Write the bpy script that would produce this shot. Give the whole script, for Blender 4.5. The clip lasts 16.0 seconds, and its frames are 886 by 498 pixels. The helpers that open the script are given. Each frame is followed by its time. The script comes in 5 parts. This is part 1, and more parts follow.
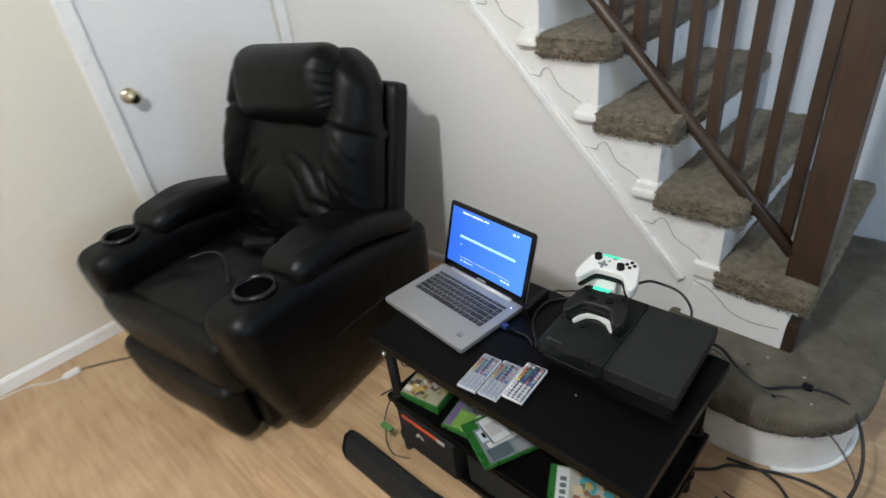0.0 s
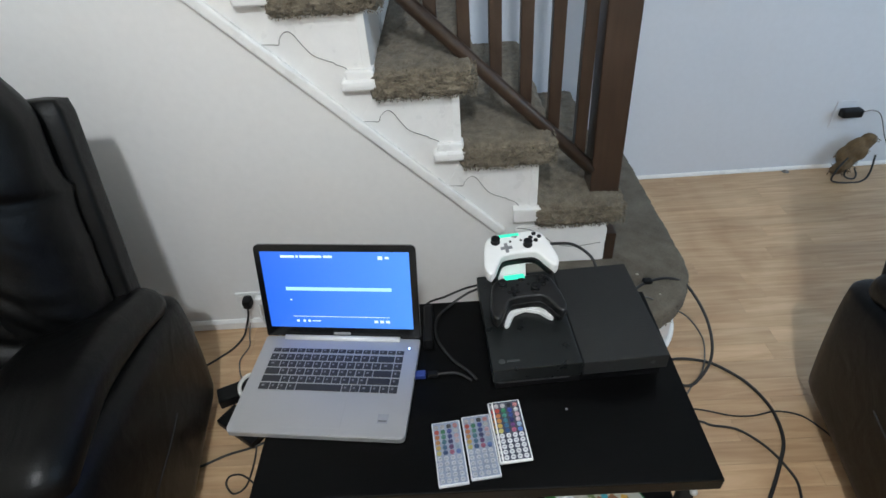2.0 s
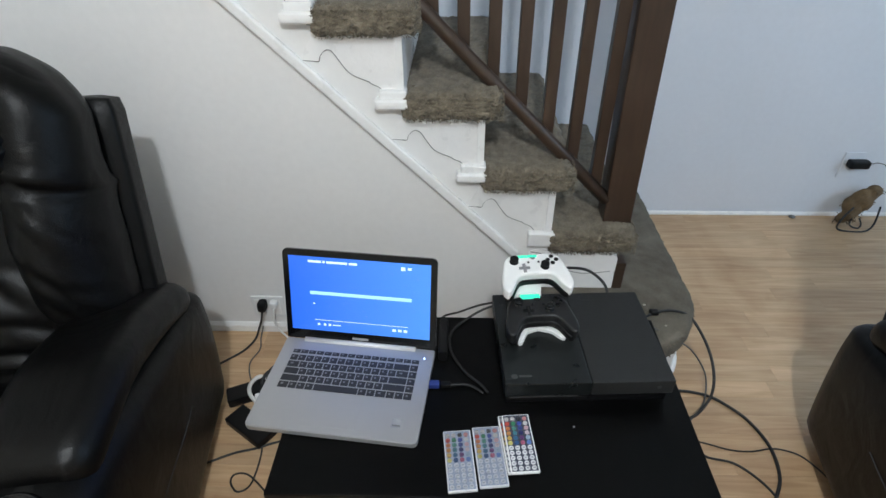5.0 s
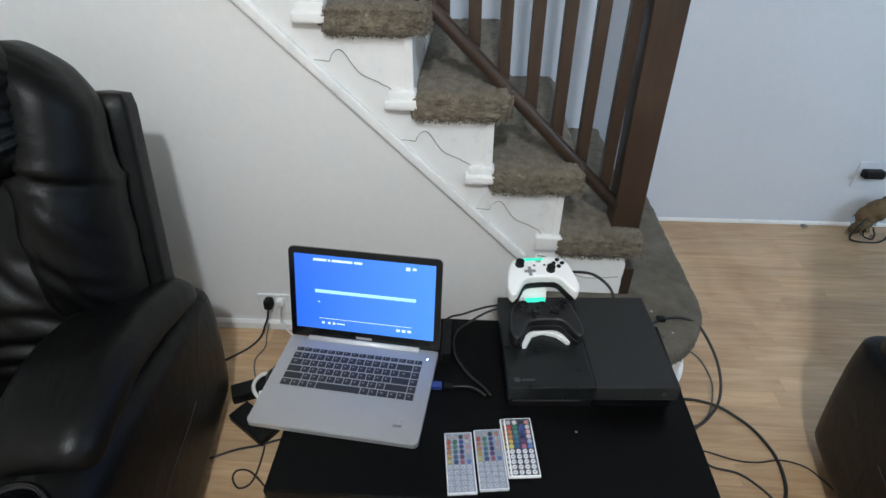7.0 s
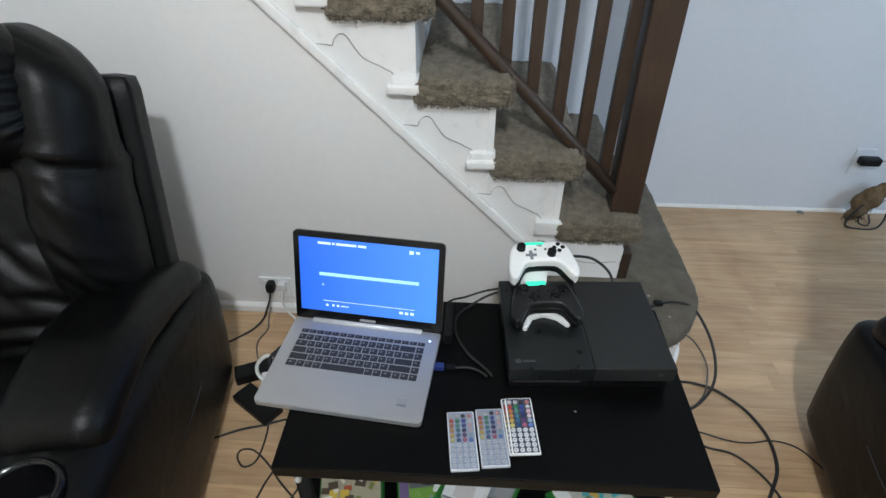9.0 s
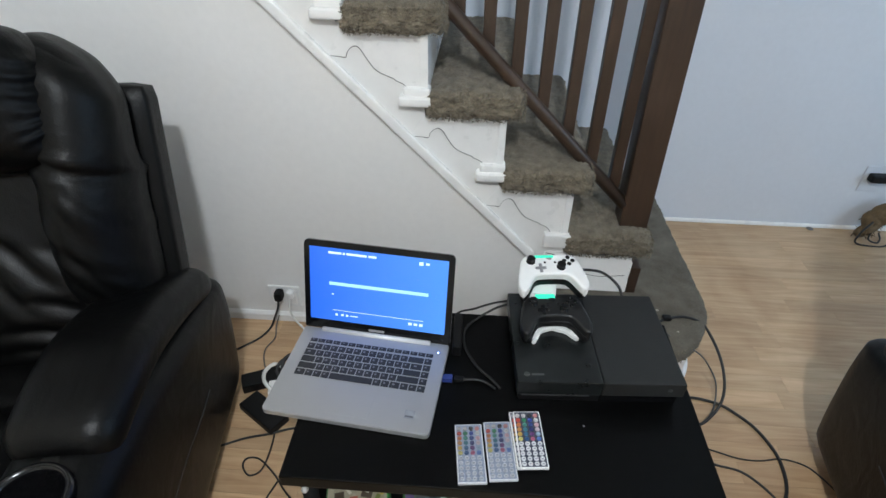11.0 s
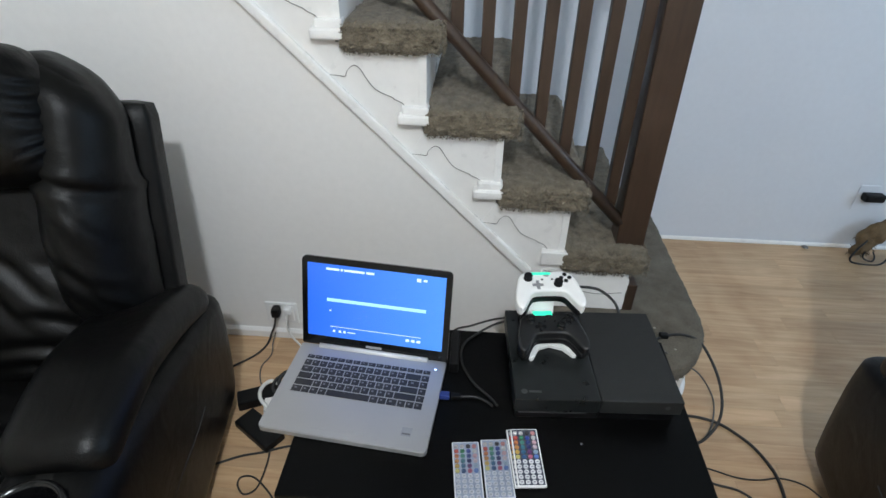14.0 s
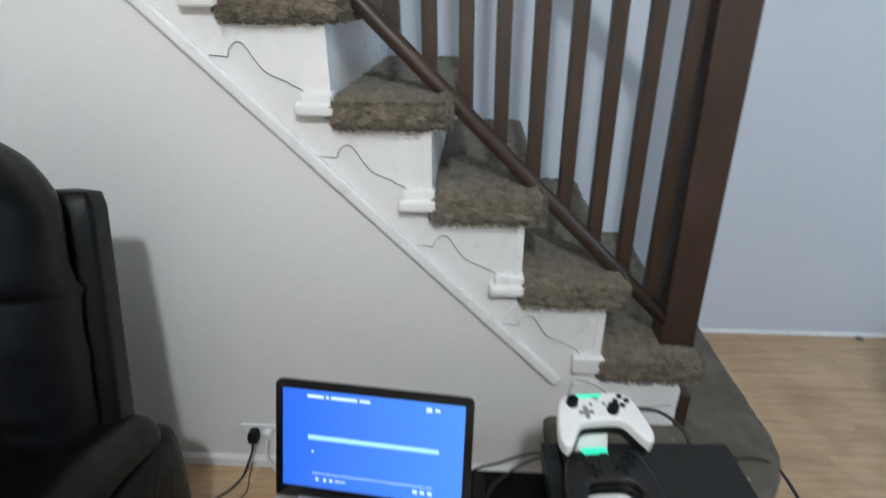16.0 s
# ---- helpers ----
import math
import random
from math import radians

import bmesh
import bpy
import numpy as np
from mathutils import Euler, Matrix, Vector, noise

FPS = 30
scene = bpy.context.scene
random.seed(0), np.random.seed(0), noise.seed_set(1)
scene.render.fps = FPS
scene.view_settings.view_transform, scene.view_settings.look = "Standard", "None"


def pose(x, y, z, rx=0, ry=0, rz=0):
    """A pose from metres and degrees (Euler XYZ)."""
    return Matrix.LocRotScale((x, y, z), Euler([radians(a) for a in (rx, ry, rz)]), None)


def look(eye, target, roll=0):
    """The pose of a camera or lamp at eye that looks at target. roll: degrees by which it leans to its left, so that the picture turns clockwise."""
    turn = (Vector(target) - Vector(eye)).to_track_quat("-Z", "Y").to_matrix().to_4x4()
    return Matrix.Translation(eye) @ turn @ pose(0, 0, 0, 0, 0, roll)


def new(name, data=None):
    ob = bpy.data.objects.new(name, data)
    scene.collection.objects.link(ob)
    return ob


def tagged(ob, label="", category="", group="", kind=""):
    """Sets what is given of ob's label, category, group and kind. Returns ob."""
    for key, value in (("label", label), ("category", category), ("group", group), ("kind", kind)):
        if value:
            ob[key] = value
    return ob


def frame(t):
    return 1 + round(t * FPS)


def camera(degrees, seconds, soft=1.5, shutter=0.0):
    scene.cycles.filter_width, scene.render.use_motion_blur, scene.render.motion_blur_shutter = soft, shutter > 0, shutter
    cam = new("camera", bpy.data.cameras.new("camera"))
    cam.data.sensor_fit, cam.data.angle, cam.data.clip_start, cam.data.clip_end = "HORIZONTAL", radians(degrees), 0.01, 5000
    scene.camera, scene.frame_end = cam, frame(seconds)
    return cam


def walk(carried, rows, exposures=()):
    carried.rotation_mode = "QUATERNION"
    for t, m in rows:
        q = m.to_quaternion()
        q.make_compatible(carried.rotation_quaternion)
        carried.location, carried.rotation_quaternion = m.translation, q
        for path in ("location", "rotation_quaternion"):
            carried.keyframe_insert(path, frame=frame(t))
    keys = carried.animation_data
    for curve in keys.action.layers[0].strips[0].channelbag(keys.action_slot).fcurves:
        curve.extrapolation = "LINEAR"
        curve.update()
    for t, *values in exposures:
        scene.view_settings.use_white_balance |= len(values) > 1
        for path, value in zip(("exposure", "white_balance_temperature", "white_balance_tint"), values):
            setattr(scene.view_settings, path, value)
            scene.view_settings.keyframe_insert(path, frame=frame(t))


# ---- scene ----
cam = camera(78.2, 16.0, shutter=0.6)
PATH = [
    (0, (0.218, 0.161, 1.452), (-1.017, 1.32, 0.387), -7.5),
    (0.5, (-0.009, 0.205, 1.403), (-1.046, 1.509, 0.297), -9.2),
    (1, (-0.192, 0.291, 1.358), (-0.977, 1.683, 0.156), -8.4),
    (1.5, (-0.299, 0.311, 1.357), (-0.586, 1.88, 0.15), -5.6),
    (2, (-0.411, 0.334, 1.354), (-0.47, 1.894, 0.104), -4.8),
    (2.5, (-0.428, 0.347, 1.35), (-0.418, 1.907, 0.1), -1.4),
    (3, (-0.444, 0.335, 1.357), (-0.403, 1.896, 0.107), 0.4),
    (3.5, (-0.462, 0.31, 1.365), (-0.485, 1.883, 0.13), -0.4),
    (4, (-0.458, 0.3, 1.365), (-0.48, 1.889, 0.15), -0.6),
    (4.5, (-0.455, 0.285, 1.375), (-0.497, 1.89, 0.182), -0.8),
    (7, (-0.445, 0.285, 1.37), (-0.54, 1.9, 0.194), -0.2),
    (7.5, (-0.445, 0.278, 1.372), (-0.528, 1.885, 0.183), -0.2),
    (8, (-0.445, 0.269, 1.368), (-0.518, 1.867, 0.167), -0.2),
    (8.5, (-0.452, 0.269, 1.372), (-0.526, 1.857, 0.158), 0.2),
    (9, (-0.457, 0.268, 1.378), (-0.538, 1.852, 0.159), 0.3),
    (9.5, (-0.462, 0.267, 1.383), (-0.549, 1.856, 0.172), 0.8),
    (12, (-0.473, 0.264, 1.382), (-0.582, 1.872, 0.198), 0.6),
    (12.5, (-0.479, 0.26, 1.385), (-0.59, 1.871, 0.204), 0.7),
    (13, (-0.475, 0.252, 1.389), (-0.618, 1.881, 0.238), -0.1),
    (13.5, (-0.472, 0.254, 1.387), (-0.589, 1.892, 0.246), 0.6),
    (14, (-0.467, 0.26, 1.385), (-0.563, 1.903, 0.248), 1.1),
    (14.5, (-0.48, 0.261, 1.384), (-0.558, 1.904, 0.247), 1.7),
    (15, (-0.489, 0.286, 1.368), (-0.549, 1.927, 0.227), 1.1),
    (15.5, (-0.477, 0.386, 1.314), (-0.543, 2.105, 0.295), -1.2),
    (16, (-0.505, 0.492, 1.278), (-0.615, 2.297, 0.425), -0.3),
]
EXPOSURE = 0.0
walk(cam, [(t, look(eye, target, roll)) for t, eye, target, roll in PATH], [(0.0, EXPOSURE, 6500, 10), (0.6, EXPOSURE, 6450, 10), (1.4, EXPOSURE, 6200, 9), (15.0, EXPOSURE, 6150, 9), (16.0, EXPOSURE - 0.12, 6150, 9)])

# ---- light ----
world = bpy.data.worlds.new("world")
scene.world = world
world.use_nodes = True
sky = world.node_tree.nodes.new("ShaderNodeTexSky")
sky.sky_type, sky.sun_disc, sky.sun_elevation, sky.sun_rotation = "NISHITA", False, radians(25), radians(200)
world.node_tree.links.new(sky.outputs["Color"], world.node_tree.nodes["Background"].inputs["Color"])
world.node_tree.nodes["Background"].inputs["Strength"].default_value = 0.08

LAMP = (-0.36, -0.40, 2.50)
bulb = new("ceiling_bulb", bpy.data.lights.new("ceiling_bulb", "POINT"))
bulb.location, bulb.data.energy, bulb.data.color, bulb.data.shadow_soft_size = LAMP, 122.0, (0.95, 0.985, 1.0), 0.07
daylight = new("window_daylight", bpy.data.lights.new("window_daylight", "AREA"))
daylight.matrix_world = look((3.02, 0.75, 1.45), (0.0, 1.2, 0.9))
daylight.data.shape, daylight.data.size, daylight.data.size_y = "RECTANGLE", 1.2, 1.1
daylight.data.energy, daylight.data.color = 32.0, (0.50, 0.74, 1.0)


# ---- materials ----
def material(name, base, rough=0.5, metal=0.0, vary=0.15, grain=60.0, stretch=(1, 1, 1), patches=3.0, bump=0.0, bump_size=200.0,
             random_vary=0.0, rough_vary=0.1, specular=0.5, coat=0.0, sheen=0.0, second=None, local=False):
    """Colour that varies at two scales, uneven gloss and a fine relief, in metres of the world."""
    m = bpy.data.materials.new(name)
    m.use_nodes = True
    n, ln = m.node_tree.nodes, m.node_tree.links.new
    bsdf = n["Principled BSDF"]
    if local:
        where = n.new("ShaderNodeTexCoord").outputs["Object"]
    else:
        where = n.new("ShaderNodeNewGeometry").outputs["Position"]
    info = n.new("ShaderNodeObjectInfo")
    shift = n.new("ShaderNodeVectorMath")
    shift.operation = "MULTIPLY_ADD"
    ln(where, shift.inputs[0])
    shift.inputs[1].default_value = stretch
    spread = n.new("ShaderNodeVectorMath")
    spread.operation = "SCALE"
    spread.inputs[0].default_value = (7.3, 3.1, 5.7)
    ln(info.outputs["Random"], spread.inputs["Scale"])
    ln(spread.outputs[0], shift.inputs[2])
    fine, broad = n.new("ShaderNodeTexNoise"), n.new("ShaderNodeTexNoise")
    for tex, size, detail in ((fine, grain, 4), (broad, patches, 3)):
        tex.inputs["Scale"].default_value, tex.inputs["Detail"].default_value = size, detail
    ln(shift.outputs[0], fine.inputs["Vector"])
    ln(where, broad.inputs["Vector"])
    both = n.new("ShaderNodeMath")
    both.operation = "ADD"
    ln(fine.outputs["Fac"], both.inputs[0])
    ln(broad.outputs["Fac"], both.inputs[1])
    span = n.new("ShaderNodeMapRange")
    span.inputs["From Min"].default_value, span.inputs["From Max"].default_value = 0.6, 1.4
    ln(both.outputs[0], span.inputs["Value"])
    mix = n.new("ShaderNodeMix")
    mix.data_type = "RGBA"
    ln(span.outputs["Result"], mix.inputs["Factor"])
    other = second or tuple(min(1.0, c * (1 + vary)) for c in base)
    first = base if second else tuple(c * (1 - vary) for c in base)
    mix.inputs["A"].default_value, mix.inputs["B"].default_value = (*first, 1), (*other, 1)
    colour = mix.outputs["Result"]
    if random_vary:
        tone = n.new("ShaderNodeMapRange")
        tone.inputs["To Min"].default_value, tone.inputs["To Max"].default_value = 1 - random_vary, 1 + random_vary
        ln(info.outputs["Random"], tone.inputs["Value"])
        hsv = n.new("ShaderNodeHueSaturation")
        ln(tone.outputs["Result"], hsv.inputs["Value"])
        ln(colour, hsv.inputs["Color"])
        colour = hsv.outputs["Color"]
    ln(colour, bsdf.inputs["Base Color"])
    gloss = n.new("ShaderNodeMapRange")
    gloss.inputs["From Min"].default_value, gloss.inputs["From Max"].default_value = 0.6, 1.4
    gloss.inputs["To Min"].default_value, gloss.inputs["To Max"].default_value = max(0.02, rough - rough_vary), min(1.0, rough + rough_vary)
    ln(both.outputs[0], gloss.inputs["Value"])
    ln(gloss.outputs["Result"], bsdf.inputs["Roughness"])
    bsdf.inputs["Metallic"].default_value, bsdf.inputs["Specular IOR Level"].default_value = metal, specular
    bsdf.inputs["Coat Weight"].default_value, bsdf.inputs["Sheen Weight"].default_value = coat, sheen
    if bump:
        relief, lift = n.new("ShaderNodeTexNoise"), n.new("ShaderNodeBump")
        relief.inputs["Scale"].default_value, relief.inputs["Detail"].default_value = bump_size, 5
        ln(shift.outputs[0], relief.inputs["Vector"])
        lift.inputs["Strength"].default_value, lift.inputs["Distance"].default_value = bump, 0.6 / bump_size
        ln(relief.outputs["Fac"], lift.inputs["Height"])
        ln(lift.outputs["Normal"], bsdf.inputs["Normal"])
    return m


def glowing(name, colour, strength):
    m = bpy.data.materials.new(name)
    m.use_nodes = True
    bsdf = m.node_tree.nodes["Principled BSDF"]
    bsdf.inputs["Base Color"].default_value = (0.01, 0.01, 0.012, 1)
    bsdf.inputs["Emission Color"].default_value, bsdf.inputs["Emission Strength"].default_value = (*colour, 1), strength
    bsdf.inputs["Roughness"].default_value = 0.25
    return m


def leather_material():
    """Black bonded leather: pebbled grain over long soft creases."""
    m = material("black_leather", (0.0016, 0.0016, 0.0016), 0.42, vary=0.3, grain=90, patches=5, rough_vary=0.06, specular=0.19)
    n, ln = m.node_tree.nodes, m.node_tree.links.new
    where = n.new("ShaderNodeTexCoord").outputs["Object"]
    pebble, crease = n.new("ShaderNodeTexVoronoi"), n.new("ShaderNodeTexNoise")
    pebble.inputs["Scale"].default_value = 420
    crease.inputs["Scale"].default_value, crease.inputs["Detail"].default_value, crease.inputs["Distortion"].default_value = 9, 3, 1.2
    ln(where, pebble.inputs["Vector"])
    ln(where, crease.inputs["Vector"])
    one, two = n.new("ShaderNodeBump"), n.new("ShaderNodeBump")
    one.inputs["Strength"].default_value, one.inputs["Distance"].default_value = 0.10, 0.03
    two.inputs["Strength"].default_value, two.inputs["Distance"].default_value = 0.25, 0.001
    ln(crease.outputs["Fac"], one.inputs["Height"])
    ln(pebble.outputs["Distance"], two.inputs["Height"])
    ln(one.outputs["Normal"], two.inputs["Normal"])
    ln(two.outputs["Normal"], n["Principled BSDF"].inputs["Normal"])
    return m


WALL = material("warm_white_wall_paint", (0.82, 0.81, 0.79), 0.55, vary=0.03, grain=45, patches=1.2, bump=0.12, bump_size=260)
# The far wall's paint carries the blue cast of the daylight in its colour.
WALL_DAYLIT = material("daylight_tinted_wall_paint", (0.66, 0.69, 0.74), 0.55, vary=0.03, grain=45, patches=1.2, bump=0.12, bump_size=260)
CREAM = material("cream_wall_paint", (0.74, 0.70, 0.60), 0.55, vary=0.03, grain=45, patches=1.2, bump=0.12, bump_size=260)
GLOSS_WHITE = material("white_gloss_paint", (0.86, 0.85, 0.83), 0.32, vary=0.05, grain=30, patches=4, bump=0.15, bump_size=90)
DOOR_PAINT = material("white_door_paint", (0.80, 0.80, 0.80), 0.38, vary=0.03, grain=30, patches=2, bump=0.08, bump_size=120)
CEILING_PAINT = material("flat_ceiling_paint", (0.78, 0.77, 0.74), 0.8, vary=0.03, bump=0.1, bump_size=150)
OAK = material("honey_oak_laminate", (0.355, 0.205, 0.100), 0.34, grain=4.5, stretch=(0.7, 9, 9), patches=2.2, random_vary=0.11,
               second=(0.655, 0.465, 0.280), rough_vary=0.06, bump=0.02, bump_size=40)
for node in OAK.node_tree.nodes:
    if node.bl_idname == "ShaderNodeTexNoise":
        node.inputs["Distortion"].default_value = 1.3
FLOOR_GAP = material("dark_floor_joint", (0.26, 0.16, 0.08), 0.7)
JOINT = material("dark_dirty_crack", (0.17, 0.16, 0.145), 0.8, vary=0.5, grain=40)
CARPET_WORN = material("worn_flat_taupe_carpet", (0.066, 0.057, 0.044), 1.0, grain=340, patches=16, second=(0.178, 0.156, 0.124), bump=1.0, bump_size=300, sheen=0.06, specular=0.08)
STITCH = material("worn_leather_stitching", (0.030, 0.031, 0.033), 0.6, vary=0.3, grain=200, specular=0.2)
CARPET = material("taupe_shag_carpet", (0.075, 0.062, 0.044), 1.0, grain=330, patches=38, second=(0.272, 0.230, 0.170), bump=1.0, bump_size=260, sheen=0.12, specular=0.1)
BROWN_WOOD = material("dark_stained_wood", (0.0285, 0.0168, 0.0105), 0.40, grain=10, stretch=(9, 9, 1.0), patches=5, second=(0.057, 0.0335, 0.0205), bump=0.08, bump_size=60)
BLACK_BOARD = material("black_ash_laminate", (0.0018, 0.0018, 0.0018), 0.36, specular=0.11, grain=30, stretch=(1, 9, 9), patches=4, vary=0.35, bump=0.05, bump_size=70, rough_vary=0.08)
LEATHER = leather_material()
BLACK_PLASTIC = material("matt_black_plastic", (0.0042, 0.0042, 0.0046), 0.48, specular=0.24, vary=0.2, bump=0.1, bump_size=900)
GLOSS_BLACK = material("gloss_black_plastic", (0.004, 0.004, 0.0045), 0.18, specular=0.4, vary=0.2, rough_vary=0.05)
CONTROLLER_BLACK = material("satin_black_controller_plastic", (0.008, 0.008, 0.0085), 0.36, vary=0.15, specular=0.42, bump=0.05, bump_size=700)
FADED_WHITE = material("greyed_white_plastic", (0.56, 0.57, 0.60), 0.42, vary=0.06)
DUSTY_GLOSS = material("dusty_gloss_black_plastic", (0.0075, 0.0088, 0.0088), 0.30, specular=0.4, vary=0.35, grain=25, patches=10, rough_vary=0.10)
CONSOLE_MATT = material("dusty_matt_black_plastic", (0.013, 0.0135, 0.0135), 0.6, vary=0.25, patches=14, bump=0.1, bump_size=900, specular=0.35)
WHITE_PLASTIC = material("white_plastic", (0.80, 0.80, 0.79), 0.42, vary=0.03, bump=0.05, bump_size=700)
GREY_PLASTIC = material("grey_plastic", (0.22, 0.22, 0.23), 0.45, vary=0.1)
ALUMINIUM = material("brushed_aluminium", (0.43, 0.43, 0.43), 0.45, metal=0.6, vary=0.05, grain=60, stretch=(1, 14, 1), patches=6, bump=0.05, bump_size=300)
BRIGHT_METAL = material("bright_aluminium_hinge", (0.66, 0.66, 0.67), 0.42, metal=0.2, vary=0.05)
CHROME = material("polished_chrome", (0.65, 0.65, 0.66), 0.12, metal=1.0, vary=0.05, rough_vary=0.04)
BRASS = material("polished_brass", (0.56, 0.51, 0.36), 0.20, metal=1.0, vary=0.12, rough_vary=0.05)
KEYCAP = material("charcoal_keycap", (0.020, 0.020, 0.022), 0.5, vary=0.15)
LEGEND = material("pale_key_legend", (0.19, 0.19, 0.20), 0.6, vary=0.02)
RUBBER = material("black_rubber_cable", (0.012, 0.012, 0.012), 0.55, vary=0.2)
GREY_CABLE = material("grey_cable", (0.10, 0.095, 0.09), 0.5, vary=0.2)
WHITE_CABLE = material("white_cable", (0.72, 0.71, 0.68), 0.5, vary=0.05)
BLUE_PLASTIC = material("blue_connector_plastic", (0.022, 0.040, 0.19), 0.45, vary=0.1)
STEEL_TUBE = material("black_steel_tube", (0.005, 0.005, 0.005), 0.38, vary=0.2, specular=0.185)
FABRIC = material("black_bin_fabric", (0.006, 0.006, 0.006), 0.9, vary=0.25, grain=300, bump=0.5, bump_size=700)
CASE_GREEN = material("green_game_case", (0.018, 0.115, 0.020), 0.28, vary=0.1)
KRAFT = material("brown_kraft_fibre", (0.135, 0.090, 0.045), 0.85, vary=0.3, grain=120, patches=25, bump=0.6, bump_size=160)
PAINTS = {}


def paint(colour, rough=0.45):
    key = (tuple(round(c, 3) for c in colour), rough)
    if key not in PAINTS:
        PAINTS[key] = material("printed_colour", colour, rough, vary=0.06)
    return PAINTS[key]


# ---- mesh helpers ----
def part(name, bm, mat, parent=None, label="", smooth=False, m=None):
    """Links a bmesh as one mesh object, under a thing or a part where a parent is given."""
    data = bpy.data.meshes.new(name)
    bm.normal_update()
    if smooth:
        for f in bm.faces:
            f.smooth = True
    bm.to_mesh(data)
    bm.free()
    data.materials.append(mat)
    ob = new(name, data)
    if parent:
        ob.parent = parent
    if m is not None:
        ob.matrix_local = m
    if label:
        ob["label"] = label
    return ob


def thing(name, label, category, m=None, group=""):
    ob = new(name)
    ob.empty_display_size = 0.05
    if m is not None:
        ob.matrix_world = m
    return tagged(ob, label, category, group)


def add_box(bm, lo, hi, bevel=0.0, seg=2):
    made = bmesh.ops.create_cube(bm, size=1.0)["verts"]
    for v in made:
        v.co = Vector([lo[i] + (v.co[i] + 0.5) * (hi[i] - lo[i]) for i in range(3)])
    if bevel:
        edges = list({e for v in made for e in v.link_edges})
        bmesh.ops.bevel(bm, geom=edges, offset=bevel, segments=seg, affect="EDGES", profile=0.6)
    return bm


def box(lo, hi, bevel=0.0, seg=2):
    return add_box(bmesh.new(), lo, hi, bevel, seg)


def add_prism(bm, outline, depth, axis="z", base=0.0):
    """A solid from an outline: 'z' takes (x, y), 'y' takes (x, z), 'x' takes (y, z)."""
    place = {"z": lambda a, b, c: (a, b, c), "y": lambda a, b, c: (a, c, b), "x": lambda a, b, c: (c, a, b)}[axis]
    lower = [bm.verts.new(place(a, b, base)) for a, b in outline]
    upper = [bm.verts.new(place(a, b, base + depth)) for a, b in outline]
    bm.faces.new(lower)
    bm.faces.new(upper[::-1])
    for i in range(len(outline)):
        j = (i + 1) % len(outline)
        bm.faces.new((lower[i], upper[i], upper[j], lower[j]))
    bmesh.ops.recalc_face_normals(bm, faces=bm.faces)
    return bm


def prism(outline, depth, axis="z", base=0.0, bevel=0.0):
    bm = add_prism(bmesh.new(), outline, depth, axis, base)
    if bevel:
        bmesh.ops.bevel(bm, geom=bm.edges[:], offset=bevel, segments=2, affect="EDGES")
    return bm


def spline(points, steps=8):
    """A smooth line through points."""
    pts = [Vector(p) for p in points]
    pts = [2 * pts[0] - pts[1]] + pts + [2 * pts[-1] - pts[-2]]
    out = []
    for i in range(1, len(pts) - 2):
        a, b, c, d = pts[i - 1:i + 3]
        for k in range(steps):
            t = k / steps
            out.append(0.5 * (2 * b + (c - a) * t + (2 * a - 5 * b + 4 * c - d) * t * t + (3 * b - a - 3 * c + d) * t ** 3))
    return out + [pts[-2]]


def add_tube(bm, points, radius, sides=8, steps=8, taper=None):
    line = spline(points, steps) if steps else [Vector(p) for p in points]
    rings, side = [], None
    for i, p in enumerate(line):
        ahead = (line[min(i + 1, len(line) - 1)] - line[max(i - 1, 0)]).normalized()
        if side is None:
            side = ahead.orthogonal().normalized()
        side = (side - ahead * side.dot(ahead)).normalized()
        up = ahead.cross(side)
        r = radius * (taper(i / (len(line) - 1)) if taper else 1)
        rings.append([bm.verts.new(p + r * (math.cos(a) * side + math.sin(a) * up)) for a in [2 * math.pi * k / sides for k in range(sides)]])
    for one, two in zip(rings, rings[1:]):
        for k in range(sides):
            bm.faces.new((one[k], one[(k + 1) % sides], two[(k + 1) % sides], two[k]))
    bm.faces.new(rings[0][::-1])
    bm.faces.new(rings[-1])
    return bm


def tube(points, radius, sides=8, steps=8, taper=None):
    return add_tube(bmesh.new(), points, radius, sides, steps, taper)


def add_lathe(bm, profile, centre=(0, 0, 0), seg=24, axis="z", caps=True):
    """Turned shape from (radius, height) pairs."""
    rings = []
    for r, h in profile:
        ring = []
        for k in range(seg):
            a = 2 * math.pi * k / seg
            p = (r * math.cos(a), r * math.sin(a), h)
            p = {"z": p, "x": (h, p[0], p[1]), "y": (p[0], h, p[1])}[axis]
            ring.append(bm.verts.new(Vector(p) + Vector(centre)))
        rings.append(ring)
    for one, two in zip(rings, rings[1:]):
        for k in range(seg):
            bm.faces.new((one[k], one[(k + 1) % seg], two[(k + 1) % seg], two[k]))
    if caps:
        bm.faces.new(rings[0][::-1])
        bm.faces.new(rings[-1])
    else:
        for k in range(seg):
            bm.faces.new((rings[-1][k], rings[-1][(k + 1) % seg], rings[0][(k + 1) % seg], rings[0][k]))
    bmesh.ops.recalc_face_normals(bm, faces=bm.faces)
    return bm


def lathe(profile, centre=(0, 0, 0), seg=24, axis="z", caps=True):
    return add_lathe(bmesh.new(), profile, centre, seg, axis, caps)


